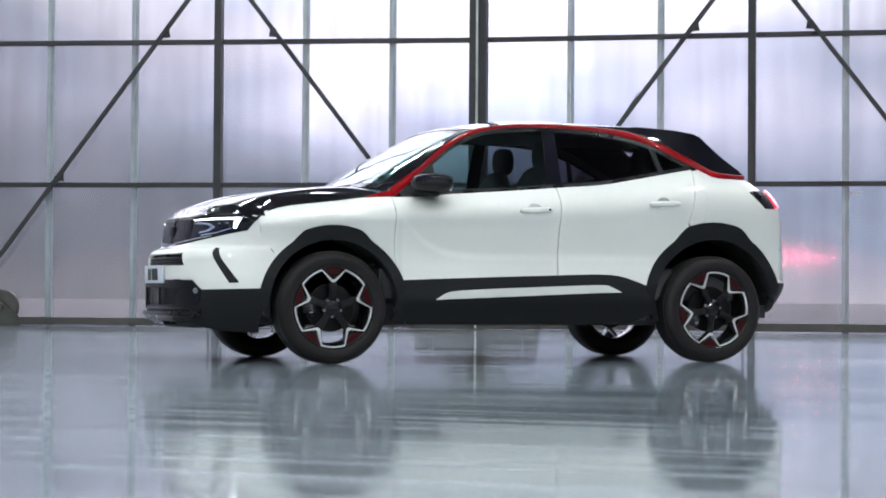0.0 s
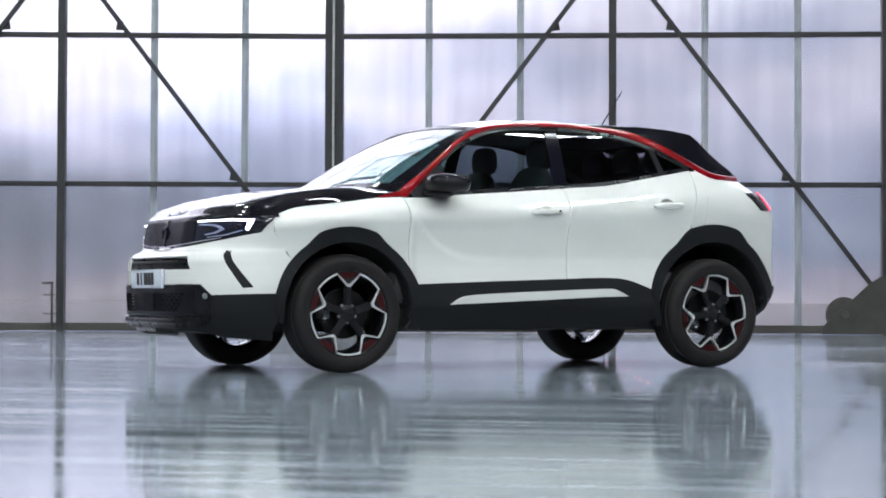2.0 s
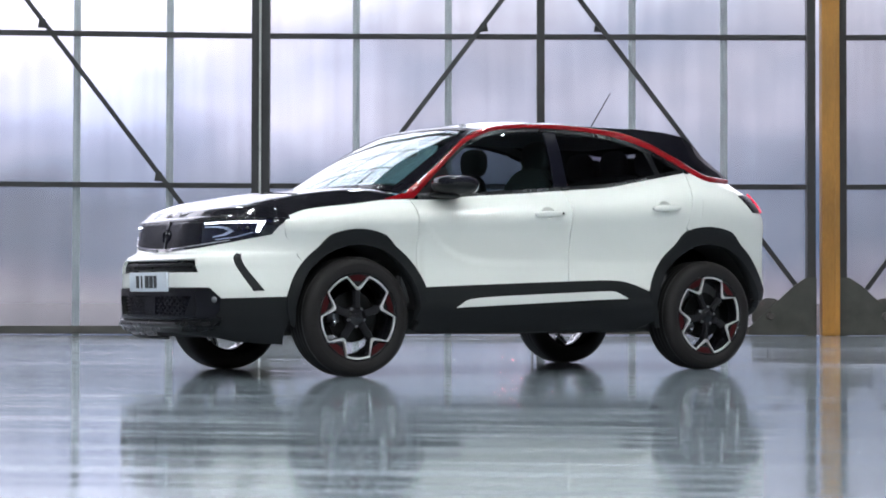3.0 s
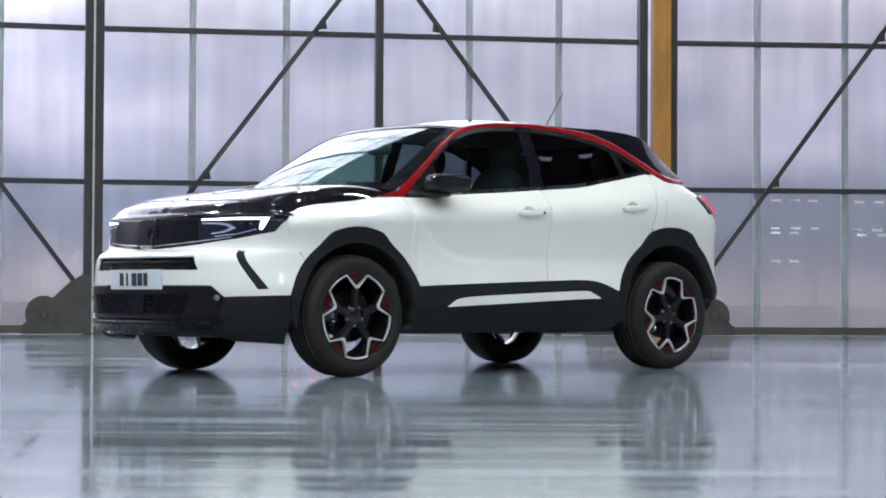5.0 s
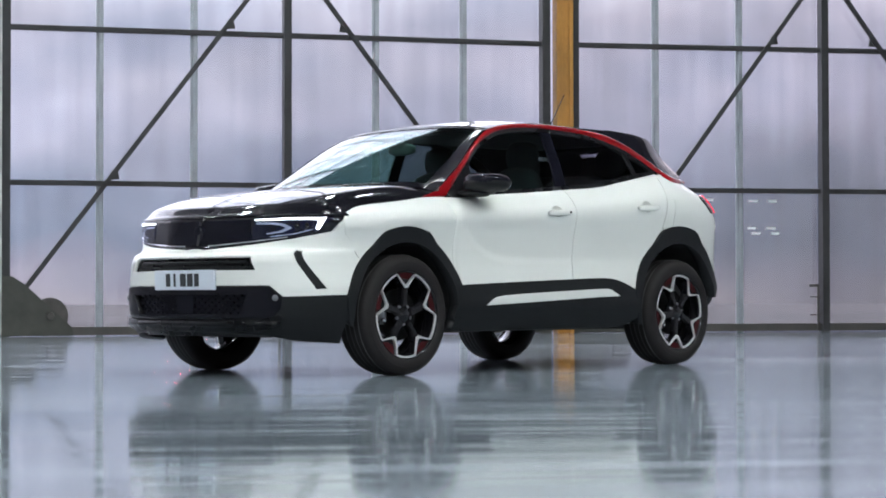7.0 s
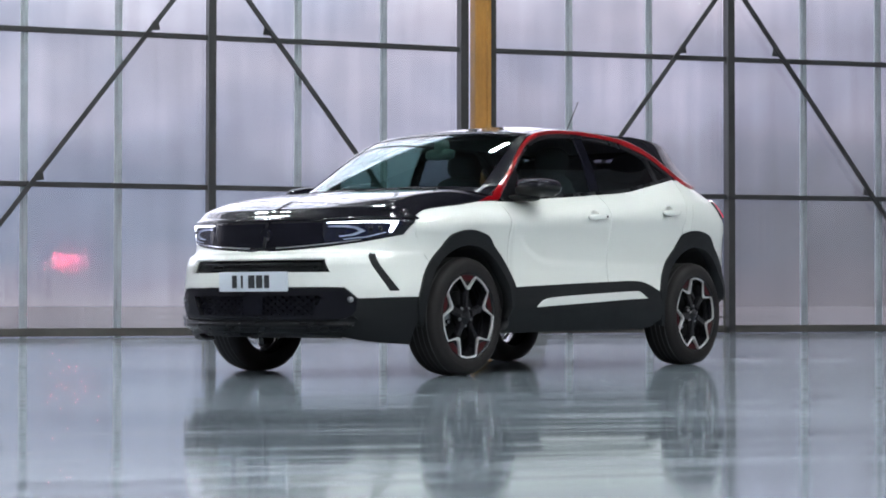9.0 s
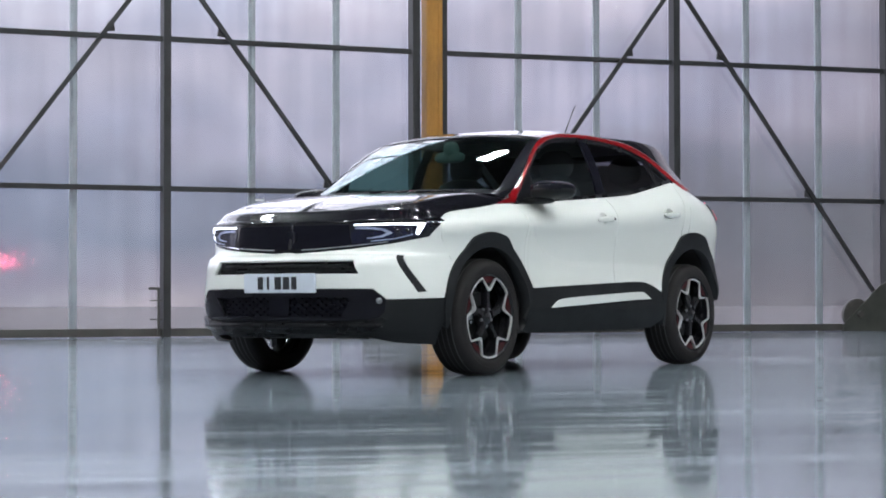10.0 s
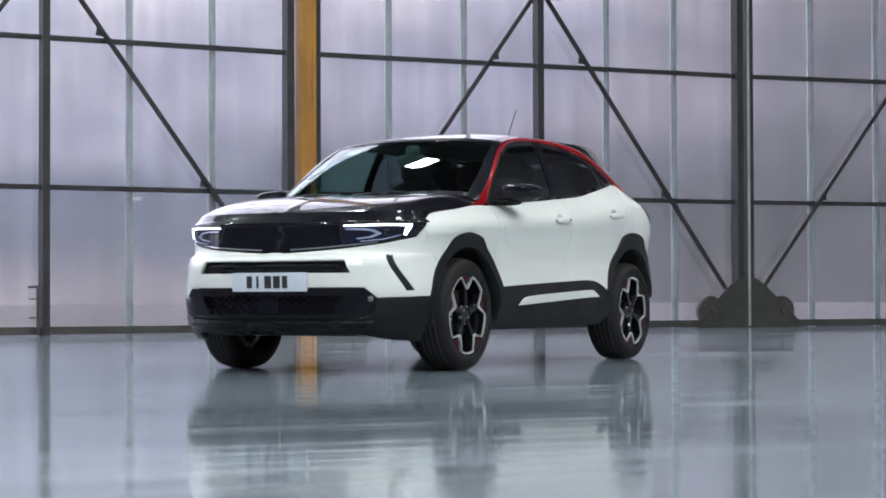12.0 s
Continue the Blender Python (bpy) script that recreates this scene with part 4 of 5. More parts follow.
        bm = blob(0.110, 0.015, 0.019, 3.0, 26)
        o = part("handle", bm, M_WHITE, door, smooth=True)
        o.location = (hx, s * (half_width(hx, hz) + 0.016), hz)
        o.rotation_euler = (0, radians(-3), 0)
        if s < 0 and door is front_door:
            part("key_lock", lathe([(0.0, -0.004), (0.006, -0.004), (0.008, 0.0), (0.008, 0.006)], 14), M_TRIM, o, smooth=True).location = (0.088, -0.0125, 0.001)
    # tail lamp
    sheet("tail_lamp", [(1.693, 1.117), (1.74, 1.120), (1.775, 1.10), (1.79, 1.005), (1.752, 1.004)], sp, M_TAIL, car, thick=0.04, off=0.015, du=0.03, dv=0.02, label="lit red tail lamp", **kw)
    sheet("tail_lamp_shade", [(1.555, 1.106), (1.686, 1.116), (1.745, 1.004), (1.665, 1.0)], sp, M_TRIM, car, thick=0.03, off=0.008, du=0.03, dv=0.02, **kw)
    # door mirror
    def shaped(bm, up, down):
        """Blunt towards the glass, slimmer towards the tip."""
        for v in bm.verts:
            c = v.co
            if c.x > 0.055:
                c.x = 0.055 + (c.x - 0.055) * 0.5
            slim = 1 - 0.25 * (s * c.y + 0.118) / 0.236
            c.z *= slim * (down if c.z < 0 else up)
            c.z -= 0.012 * max(0, -c.x / 0.142)
        return bm

    mirror = part("door_mirror", shaped(blob(0.142, 0.118, 0.066, 3.2, 34), 1.0, 0.08), M_GRILLE, car, "glossy black door mirror", smooth=True)
    mirror.location = (-0.662, s * 0.925, 1.110)
    mirror.rotation_euler = (0, radians(4), radians(s * 9))
    bowl = shaped(blob(0.1435, 0.1195, 0.062, 3.0, 30), 0.62, 1.0)
    for v in bowl.verts:
        c = v.co
        if c.z < -0.02:
            c.x *= 1 + (c.z + 0.02) * 5
            c.y += s * (c.z + 0.02) * 0.8
    part("mirror_base", bowl, M_CLAD, mirror, smooth=True)
    o = part("mirror_arm", blob(0.085, 0.10, 0.020, 2.5, 18), M_CLAD, mirror, smooth=True)
    o.location = (-0.03, -s * 0.10, -0.062)
    gl = bmesh.new()
    bmesh.ops.create_circle(gl, cap_ends=True, segments=24, radius=1, matrix=Matrix.LocRotScale((0.0995, 0, 0.002), Euler((0, radians(90), 0)), (0.045, 0.090, 1)))
    bmesh.ops.solidify(gl, geom=gl.faces[:], thickness=0.004)
    part("mirror_pane", gl, M_MIRROR, mirror)


for s in (-1, 1):
    flank(s)


# ---- nose ----
def both(points):
    """Points on one side, mirrored onto the other to close an outline."""
    return points + [(-a, z) for a, z in points[::-1] if abs(a) > 1e-6]


np_ = nose_place
NK = dict(flip=True, du=4.0, dv=0.03)
arch_pts = [p for p in arch_outer("f", 139, 170) if p[1] > 0.452]
bumper_half = [nose_y(-0.0, 0.510)] + [nose_y(-y, 0.508) for y in (0.2, 0.4, 0.605)] + [nose_y(-0.668, 0.447), nose_y(-0.75, 0.450), nose_x(-1.722, 0.456)] \
    + [nose_x(x, z) for x, z in arch_pts[::-1]] + [nose_x(-1.731, 0.80), nose_x(-1.745, 0.868), nose_x(-1.765, 0.85), nose_x(-1.80, 0.80), nose_y(-0.74, 0.785), nose_y(-0.65, 0.762), nose_y(-0.45, 0.734), nose_y(-0.2, 0.716), nose_y(-0.07, 0.709), nose_y(-0.03, 0.714), nose_y(0, 0.715)]
inlet = [nose_y(-0.490, 0.670), nose_y(0.490, 0.670), nose_y(0.530, 0.592), nose_y(-0.530, 0.592)]


def slit(s):
    return [nose_y(s * 0.684, 0.701), nose_y(s * 0.714, 0.701), nose_y(s * 0.808, 0.490), nose_y(s * 0.782, 0.486)]


bumper = sheet("front_bumper", both(bumper_half), np_, M_WHITE, car, thick=0.02, holes=(inlet, slit(-1), slit(1)), **NK)
sheet("bumper_inlet", [(a * 1.04, z) for a, z in [nose_y(-0.495, 0.680), nose_y(0.495, 0.680), nose_y(0.535, 0.585), nose_y(-0.535, 0.585)]], np_, M_TRIM, bumper, thick=0.01, off=-0.045, **NK)
for k in range(3):
    z = 0.607 + 0.021 * k
    sheet("inlet_slat", [nose_y(-0.50 + 0.02 * k, z), nose_y(0.50 - 0.02 * k, z), nose_y(0.50 - 0.02 * k, z + 0.008), nose_y(-0.50 + 0.02 * k, z + 0.008)], np_, M_CLAD, bumper, thick=0.02, off=-0.022, flip=True, du=6, dv=0.01)
for s in (-1, 1):
    c = slit(s)
    mid = (sum(p[0] for p in c) / 4, sum(p[1] for p in c) / 4)
    sheet("air_slit", [(mid[0] + (a - mid[0]) * 1.15, mid[1] + (z - mid[1]) * 1.04) for a, z in c], np_, M_CLAD, bumper, thick=0.01, off=-0.006, flip=True, du=2, dv=0.03, label="slanted dark air slit")
    sheet("slit_blade", [c[0], (c[0][0] + (c[1][0] - c[0][0]) * 0.3, c[1][1]), (c[3][0] + (c[2][0] - c[3][0]) * 0.3, c[2][1]), c[3]], np_, M_CLAD, bumper, thick=0.012, off=-0.002, flip=True, du=2, dv=0.03)
# lower, unpainted part
lower_half = [nose_y(0, 0.506)] + [nose_y(-y, 0.504) for y in (0.2, 0.4, 0.603)] + [nose_y(-0.668, 0.443), nose_y(-0.75, 0.446), nose_x(-1.72, 0.452), nose_x(-1.705, 0.33), nose_x(-1.72, 0.188),
                                                                             nose_y(-0.66, 0.205), nose_y(-0.55, 0.238), nose_y(-0.2, 0.252), nose_y(0, 0.252)]
mesh_hole = [nose_y(-0.50, 0.462), nose_y(0.50, 0.462), nose_y(0.44, 0.345), nose_y(-0.44, 0.345)]
lower_bumper = sheet("lower_bumper", both(lower_half), np_, M_CLAD, car, thick=0.03, off=0.002, holes=(mesh_hole,), label="dark grey lower bumper with mesh grille", **NK)
centre_half = [nose_y(0, 0.502)] + [nose_y(-y, 0.500) for y in (0.2, 0.4, 0.601)] + [nose_y(-0.663, 0.441), nose_y(-0.655, 0.38), nose_y(-0.62, 0.335), nose_y(-0.3, 0.325), nose_y(0, 0.325)]
sheet("bumper_centre", both(centre_half), np_, M_CENTRE, lower_bumper, thick=0.008, off=0.0065, holes=([nose_y(-0.49, 0.458), nose_y(0.49, 0.458), nose_y(0.43, 0.349), nose_y(-0.43, 0.349)],), label="gloss black centre of the lower bumper", **NK)
sheet("mesh_backing", [(a * 1.03, z) for a, z in mesh_hole], np_, M_GRILLE, lower_bumper, thick=0.01, off=-0.04, **NK)
for row in range(6):
    z = 0.352 + 0.0195 * row
    for k in range(-8, 9):
        y = 0.056 * k + (0.028 if row % 2 else 0)
        if abs(y) > 0.43 + 0.01 * row or abs(y) < 0.075:
            continue
        sheet("mesh_rib", [nose_y(y - 0.022, z), nose_y(y - 0.014, z + 0.009), nose_y(y + 0.014, z + 0.009), nose_y(y + 0.022, z), nose_y(y + 0.014, z - 0.004), nose_y(y - 0.014, z - 0.004)],
              np_, M_GRILLE, lower_bumper, thick=0.02, off=-0.016, flip=True, du=20, dv=1)
sheet("radar_cover", [nose_y(-0.075, 0.455), nose_y(0.075, 0.455), nose_y(0.07, 0.355), nose_y(-0.07, 0.355)], np_, M_GRILLE, lower_bumper, thick=0.02, off=-0.010, **NK)
sheet("front_lip", both([nose_y(0, 0.318), nose_y(-0.3, 0.318), nose_y(-0.55, 0.322), nose_y(-0.64, 0.35), nose_y(-0.66, 0.335), nose_y(-0.60, 0.275), nose_y(-0.5, 0.262), nose_y(0, 0.262)]), np_, M_LIP, lower_bumper, thick=0.03, off=0.022,
      label="gloss black front lip", flip=True, du=4, dv=0.012, relief=lambda a, z: 0.014 * math.exp(-((z - 0.300) / 0.012) ** 2))
sheet("skid_strip", [nose_y(-0.05, 0.246), nose_y(0.48, 0.246), nose_y(0.42, 0.222), nose_y(0.0, 0.222)], np_, M_LIP, lower_bumper, thick=0.02, off=-0.01, flip=True, du=4, dv=0.02, label="glossy dark strip under the lip")
for s in (-1, 1):
    o = part("parking_sensor", lathe([(0.0, -0.012), (0.015, -0.011), (0.019, 0.0), (0.019, 0.02)], 16), M_DISC_PALE, lower_bumper, "small pale round sensor", smooth=True)
    p = nose_place(*nose_y(s * 0.636, 0.440))
    o.location = p + Vector((-0.002, 0, 0))
    o.rotation_euler = (0, 0, radians(-48 if s < 0 else -132))

# black visor with grille and headlamps
visor_half = [nose_y(0, 0.716), nose_y(-0.03, 0.716), nose_y(-0.07, 0.711), nose_y(-0.2, 0.718), nose_y(-0.45, 0.736), nose_y(-0.65, 0.764), nose_y(-0.74, 0.787), nose_x(-1.803, 0.802), nose_x(-1.768, 0.852),
              nose_x(-1.70, 0.908), nose_y(-0.70, 0.905), nose_y(-0.45, 0.90), nose_y(-0.2, 0.898), nose_y(0, 0.897)]
visor = sheet("visor", both(visor_half), np_, M_BLACK, car, thick=0.02, off=-0.004, label="gloss black front visor panel", **NK)
sheet("grille_panel", both([nose_y(0, 0.735), nose_y(-0.2, 0.74), nose_y(-0.44, 0.755), nose_y(-0.41, 0.80), nose_y(-0.40, 0.872), nose_y(0, 0.872)]), np_, M_GRILLE, visor, thick=0.006, off=0.0, **NK)
for k in range(4):
    z = 0.765 + 0.027 * k
    sheet("grille_bar", [nose_y(-0.38, z), nose_y(0.38, z), nose_y(0.38, z + 0.006), nose_y(-0.38, z + 0.006)], np_, M_GRILLE, visor, thick=0.006, off=0.002, flip=True, du=6, dv=0.01)
sheet("visor_line", [nose_y(-0.10, 0.727), nose_y(-0.2, 0.731), nose_y(-0.45, 0.748), nose_y(-0.63, 0.769), nose_y(-0.63, 0.774), nose_y(-0.45, 0.754), nose_y(-0.2, 0.737), nose_y(-0.10, 0.733)], np_, M_CHROME, visor, thick=0.004, off=0.004, flip=True, du=4, dv=1)
sheet("visor_line", [(-a, z) for a, z in [nose_y(-0.10, 0.727), nose_y(-0.2, 0.731), nose_y(-0.45, 0.748), nose_y(-0.63, 0.769), nose_y(-0.63, 0.774), nose_y(-0.45, 0.754), nose_y(-0.2, 0.737), nose_y(-0.10, 0.733)]], np_, M_CHROME, visor, thick=0.004, off=0.004, flip=True, du=4, dv=1)
emblem = part("emblem", lathe([(0.0, -0.010), (0.034, -0.010), (0.037, -0.013), (0.043, -0.013), (0.046, -0.008), (0.046, 0.01)], 32), M_GRILLE, visor, "round badge kept as a plain disc", smooth=True)
emblem.location = nose_place(0, 0.80) + Vector((0.003, -0.012, 0))
emblem.rotation_euler = (0, 0, radians(-90))
sheet("emblem_spine", [nose_y(-0.020, 0.735), nose_y(-0.020, 0.895), nose_y(0.0, 0.895), nose_y(0.0, 0.735)], np_, M_BLACK, visor, thick=0.02, off=0.006, flip=True, du=2, dv=0.03)
for s in (-1, 1):
    m = lambda pts: [(s * abs(a), z) for a, z in pts]
    lamp = sheet("headlamp", m([nose_y(0.43, 0.757), nose_y(0.60, 0.766), nose_y(0.735, 0.795), nose_y(0.79, 0.85), nose_y(0.80, 0.888), nose_y(0.43, 0.878)]), np_, M_LENS, visor, thick=0.006, off=0.0, flip=True, du=2.5, dv=0.02, label="headlamp with lit white running light")
    sheet("running_light", m([nose_y(0.435, 0.8655), nose_y(0.55, 0.866), nose_y(0.70, 0.8685), nose_y(0.757, 0.867), nose_y(0.745, 0.818), nose_y(0.755, 0.813), nose_y(0.782, 0.879), nose_y(0.62, 0.877), nose_y(0.435, 0.871)]), np_, M_STRIP, lamp, thick=0.006, off=0.005, flip=True, du=2.5, dv=0.01)
    for yy, zz, r in ((0.672, 0.836, 0.013), (0.712, 0.838, 0.013)):
        o = part("projector", lathe([(0.0, -0.006), (r * 0.6, -0.005), (r * 0.8, -0.002), (r, 0.0), (r, 0.01)], 20), M_RIM, lamp, smooth=True)
        o.location = nose_place(*nose_y(s * yy, zz))
        o.rotation_euler = (0, 0, radians(-90 - s * (20 + 40 * (yy - 0.5))))
    sheet("lamp_reflector", m([nose_y(0.445, 0.855), nose_y(0.56, 0.853), nose_y(0.61, 0.845), nose_y(0.650, 0.822), nose_y(0.60, 0.797), nose_y(0.52, 0.787), nose_y(0.515, 0.794), nose_y(0.585, 0.805), nose_y(0.620, 0.822), nose_y(0.59, 0.836), nose_y(0.54, 0.842), nose_y(0.445, 0.844)]), np_, M_GUIDE, lamp, thick=0.004, off=0.004, flip=True, du=2.5, dv=0.02)
    sheet("lamp_blade", m([nose_y(0.54, 0.772), nose_y(0.66, 0.786), nose_y(0.735, 0.812), nose_y(0.735, 0.818), nose_y(0.66, 0.792), nose_y(0.54, 0.778)]), np_, M_GUIDE, lamp, thick=0.004, off=0.004, flip=True, du=2.5, dv=0.02)
# number plate, its characters plain bars
plate_at = nose_place(0, 0.538)
plate = part("number_plate", box(-0.008, 0.008, -0.26, 0.26, -0.0555, 0.0555, 0.003), M_PLATE, car, "white number plate with plain dark bars")
plate.location = (plate_at.x - 0.006, -0.020, 0.540)
plate.rotation_euler = (0, radians(-2), 0)
for y0, w_ in ((0.135, 0.035), (0.078, 0.013), (0.005, 0.045), (-0.055, 0.045), (-0.112, 0.035)):
    o = part("bar", box(-0.0125, -0.0085, y0 - w_ / 2, y0 + w_ / 2, -0.036, 0.036), M_INK, plate)


# ---- bonnet, windscreen and roof ----
def coons(front, rear, left, right, bulge=lambda s, t: Vector((0, 0, 0))):
    """A surface spanned by four edge lines, each a function of 0..1."""
    c00, c10, c01, c11 = front(0), front(1), rear(0), rear(1)

    def place(s, t):
        a = front(s) * (1 - t) + rear(s) * t + left(t) * (1 - s) + right(t) * s
        return a - (c00 * (1 - s) * (1 - t) + c10 * s * (1 - t) + c01 * (1 - s) * t + c11 * s * t) + bulge(s, t)
    return place


def line_of(points, n=6):
    """A smooth space curve through points, as a function of 0..1."""
    p = [Vector(q) for q in rounded([tuple(q) for q in points], n)]
    d = [0.0]
    for a, b in zip(p, p[1:]):
        d.append(d[-1] + (b - a).length)

    def at(t):
        v = t * d[-1]
        i = 0
        if v <= 0:
            return p[0] + (p[1] - p[0]) * (v / max(1e-9, d[1]))
        for i in range(len(p) - 1):
            if v <= d[i + 1] or i == len(p) - 2:
                break
        return p[i] + (p[i + 1] - p[i]) * ((v - d[i]) / max(1e-9, d[i + 1] - d[i]))
    return at


def mirrored(points):
    """Half a curve from one flank to the middle, completed on the other flank."""
    return list(points) + [(x, -y, z) for x, y, z in points[::-1][1:]]


def dense(points, n=6):
    """A smooth curve through points, as many short steps."""
    p = [Vector(q) for q in points]
    p = [p[0] * 2 - p[1]] + p + [p[-1] * 2 - p[-2]]
    out = []
    for a, b, c, d in zip(p, p[1:], p[2:], p[3:]):
        for k in range(n):
            t = k / n
            out.append(tuple(0.5 * ((2 * b) + (c - a) * t + (2 * a - 5 * b + 4 * c - d) * t * t + (3 * b - a - 3 * c + d) * t ** 3)))
    return out + [tuple(p[-2])]


SQ = [(0, 0), (1, 0), (1, 1), (0, 1)]
on_side = lambda x, z, s=-1, d=0.0: Vector((x, s * (half_width(x, z) - d), z))
brow_z = lambda y: 0.904 + 0.008 * min(1.0, abs(y) / 0.72) ** 1.5
hood_turn = nose_x(-1.70, 0.912)[0]
hood_front = mirrored([(p.x, p.y, brow_z(p.y)) for p in (nose_place(hood_turn * (1 - k / 26), 0.908) for k in range(27))])
across = [-1 + 0.5 * (k / 16) ** 2 + 0.5 * k / 16 for k in range(17)]
cowl = mirrored([(-1.060 + 0.055 * q * q + 0.080 * abs(q) ** 16, 0.735 * q, 1.092 - 0.032 * abs(q) ** 12) for q in across])
hood_rear = mirrored([(-1.097 + 0.060 * q * q + 0.097 * abs(q) ** 16, 0.745 * q, 1.087 - 0.047 * abs(q) ** 12) for q in across])
hood_side = lambda s: dense([tuple(nose_place(*nose_x(-1.70, 0.912, s)))] + [tuple(on_side(x, z, s, 0.002)) for x, z in ((-1.53, 0.962), (-1.25, 0.996), (-1.07, 1.020))] + [(-0.94, s * 0.745, 1.040)])


def hood_bulge(s, t):
    k = abs(s - 0.5) * 2
    q = min(1, max(0, t))
    spine = 0.007 * math.exp(-(k / 0.035) ** 2) * min(1, q * 6) * (1 - q)
    # a flat top that falls steeply to the wings and the nose
    g = (1 - k) / 0.15
    edge = g if g < 0.8 else 1 - max(0, 1.2 - g) ** 2 / 0.8
    h = q / 0.05
    rim = h if h < 0.7 else 1 - max(0, 1.3 - h) ** 2 / 1.2
    rise = 0.030 * rim * (1 - q ** 6) + 0.019 * math.sin(math.pi * q)
    return Vector((0, 0, rise * edge + 0.006 * (1 - k) * math.sin(math.pi * q) + spine))


hood_place = coons(line_of(hood_front), line_of(hood_rear), line_of(hood_side(-1)), line_of(hood_side(1)), hood_bulge)
bonnet = sheet("bonnet", SQ, hood_place, M_BLACK, car, thick=0.02, du=0.0125, dv=0.0125, flip=True, label="gloss black bonnet with a centre crease")
sheet("bonnet_lip", [nose_x(-1.70, 0.895), nose_x(-1.70, 0.912), nose_y(-0.70, 0.912), nose_y(-0.25, 0.905), nose_y(0.25, 0.905), nose_y(0.70, 0.912), nose_x(-1.70, 0.912, 1), nose_x(-1.70, 0.895, 1), nose_y(0.7, 0.896), nose_y(0, 0.889), nose_y(-0.7, 0.896)],
      np_, M_BLACK, bonnet, thick=0.03, off=0.002, flip=True, du=4, dv=0.01)
pillar_pts = [(-0.925, 1.060)] + [(-0.85 + 0.05 * k, float(np.interp(-0.85 + 0.05 * k, [p[0] for p in RED_TOP], [p[1] for p in RED_TOP])) + 0.008) for k in range(11)]
pillar = lambda s: [(-0.925, s * 0.735, 1.060)] + [tuple(on_side(x, z, s, -0.008)) for x, z in pillar_pts[1:]] + [tuple(on_side(-0.30, 1.470, s, -0.008))]
brow = on_side(-0.30, 1.470, -1, -0.006)
head = mirrored([(-0.375 + 0.035 * q * q + 0.040 * abs(q) ** 16, -brow.y * q, 1.504 - 0.034 * abs(q) ** 3.0) for q in across])
screen_rails = line_of(cowl), line_of(head), line_of(pillar(-1)), line_of(pillar(1))


def screen_place(s, t):
    """Straight from the cowl to the roof with an even swell, its sides drawn to the pillars."""
    low, high, left, right = screen_rails
    p = low(s).lerp(high(s), t) + Vector((-0.5, 0, 0.85)) * 0.026 * 4 * t * (1 - t) * (1 - 0.7 * (2 * s - 1) ** 2)
    side, end = (left, 0) if s < 0.5 else (right, 1)
    return p + (side(t) - low(end).lerp(high(end), t)) * abs(2 * s - 1) ** 8


sheet("windscreen", [(0.045, 0.055), (0.955, 0.055), (0.965, 0.955), (0.035, 0.955)], screen_place, M_SCREEN, car, thick=0.005, off=-0.004, du=0.03, dv=0.05, flip=True, label="slightly green windscreen glass")
sheet("windscreen_surround", SQ, screen_place, M_CENTRE, car, thick=0.015, du=0.03, dv=0.05, flip=True, holes=([(0.05, 0.06), (0.95, 0.06), (0.96, 0.95), (0.04, 0.95)],))
roof_side = lambda s: dense([tuple(on_side(x, z, s, -0.006 if x < 0.6 else 0.004)) for x, z in ((-0.30, 1.470), (-0.05, 1.513), (0.18, 1.525), (0.36, 1.527), (0.55, 1.522), (0.85, 1.520), (1.11, 1.508), (1.27, 1.490))])
spoiler_edge = mirrored([tuple(on_side(1.27, 1.490, -1, 0.004)), (1.385, -0.44, 1.497), (1.455, -0.22, 1.503), (1.480, 0.0, 1.506)])
spoiler_low = mirrored([tuple(on_side(1.31, 1.462, -1, 0.008)), (1.405, -0.45, 1.428), (1.475, -0.22, 1.434), (1.495, 0.0, 1.436)])
roof_place = coons(line_of(head), line_of(spoiler_edge), line_of(roof_side(-1)), line_of(roof_side(1)), lambda s, t: Vector((0, 0, 0.014)) * math.sin(math.pi * min(1, max(0, t))) * (1 - abs(2 * s - 1) ** 2.2))
roof = sheet("roof", SQ, roof_place, M_BLACK, car, thick=0.02, du=0.04, dv=0.04, flip=True, label="gloss black roof")
glass_side = lambda s: [tuple(on_side(x, z, s, 0.006)) for x, z in ((1.31, 1.462), (1.365, 1.415), (1.44, 1.352), (1.535, 1.278), (1.615, 1.212))]
tail_edge = mirrored([tuple(on_side(1.615, 1.212, -1, 0.006)), (1.685, -0.38, 1.205), (1.715, 0.0, 1.205)])
sheet("rear_screen", SQ, coons(line_of(spoiler_low), line_of(tail_edge), line_of(glass_side(-1)), line_of(glass_side(1))), M_BLACK, car, thick=0.01, off=-0.04, du=0.05, dv=0.1, flip=True, label="black tailgate glass")
lip_side = lambda s: [spoiler_edge[0 if s < 0 else -1], spoiler_low[0 if s < 0 else -1]]
sheet("spoiler_face", SQ, coons(line_of(spoiler_edge), line_of(spoiler_low), line_of(lip_side(-1)), line_of(lip_side(1))), M_BLACK, roof, thick=0.015, du=0.04, dv=0.25, flip=True, label="gloss black spoiler edge")
antenna = part("antenna", tube([(0.93, 0, 1.515), (0.96, 0, 1.56), (1.135, 0, 1.815)], 0.006, 8, 0.55), M_TRIM, roof, "thin black rod antenna")
part("antenna_foot", blob(0.05, 0.02, 0.02, 2.2, 16), M_BLACK, antenna, smooth=True).location = (0.93, 0, 1.527)
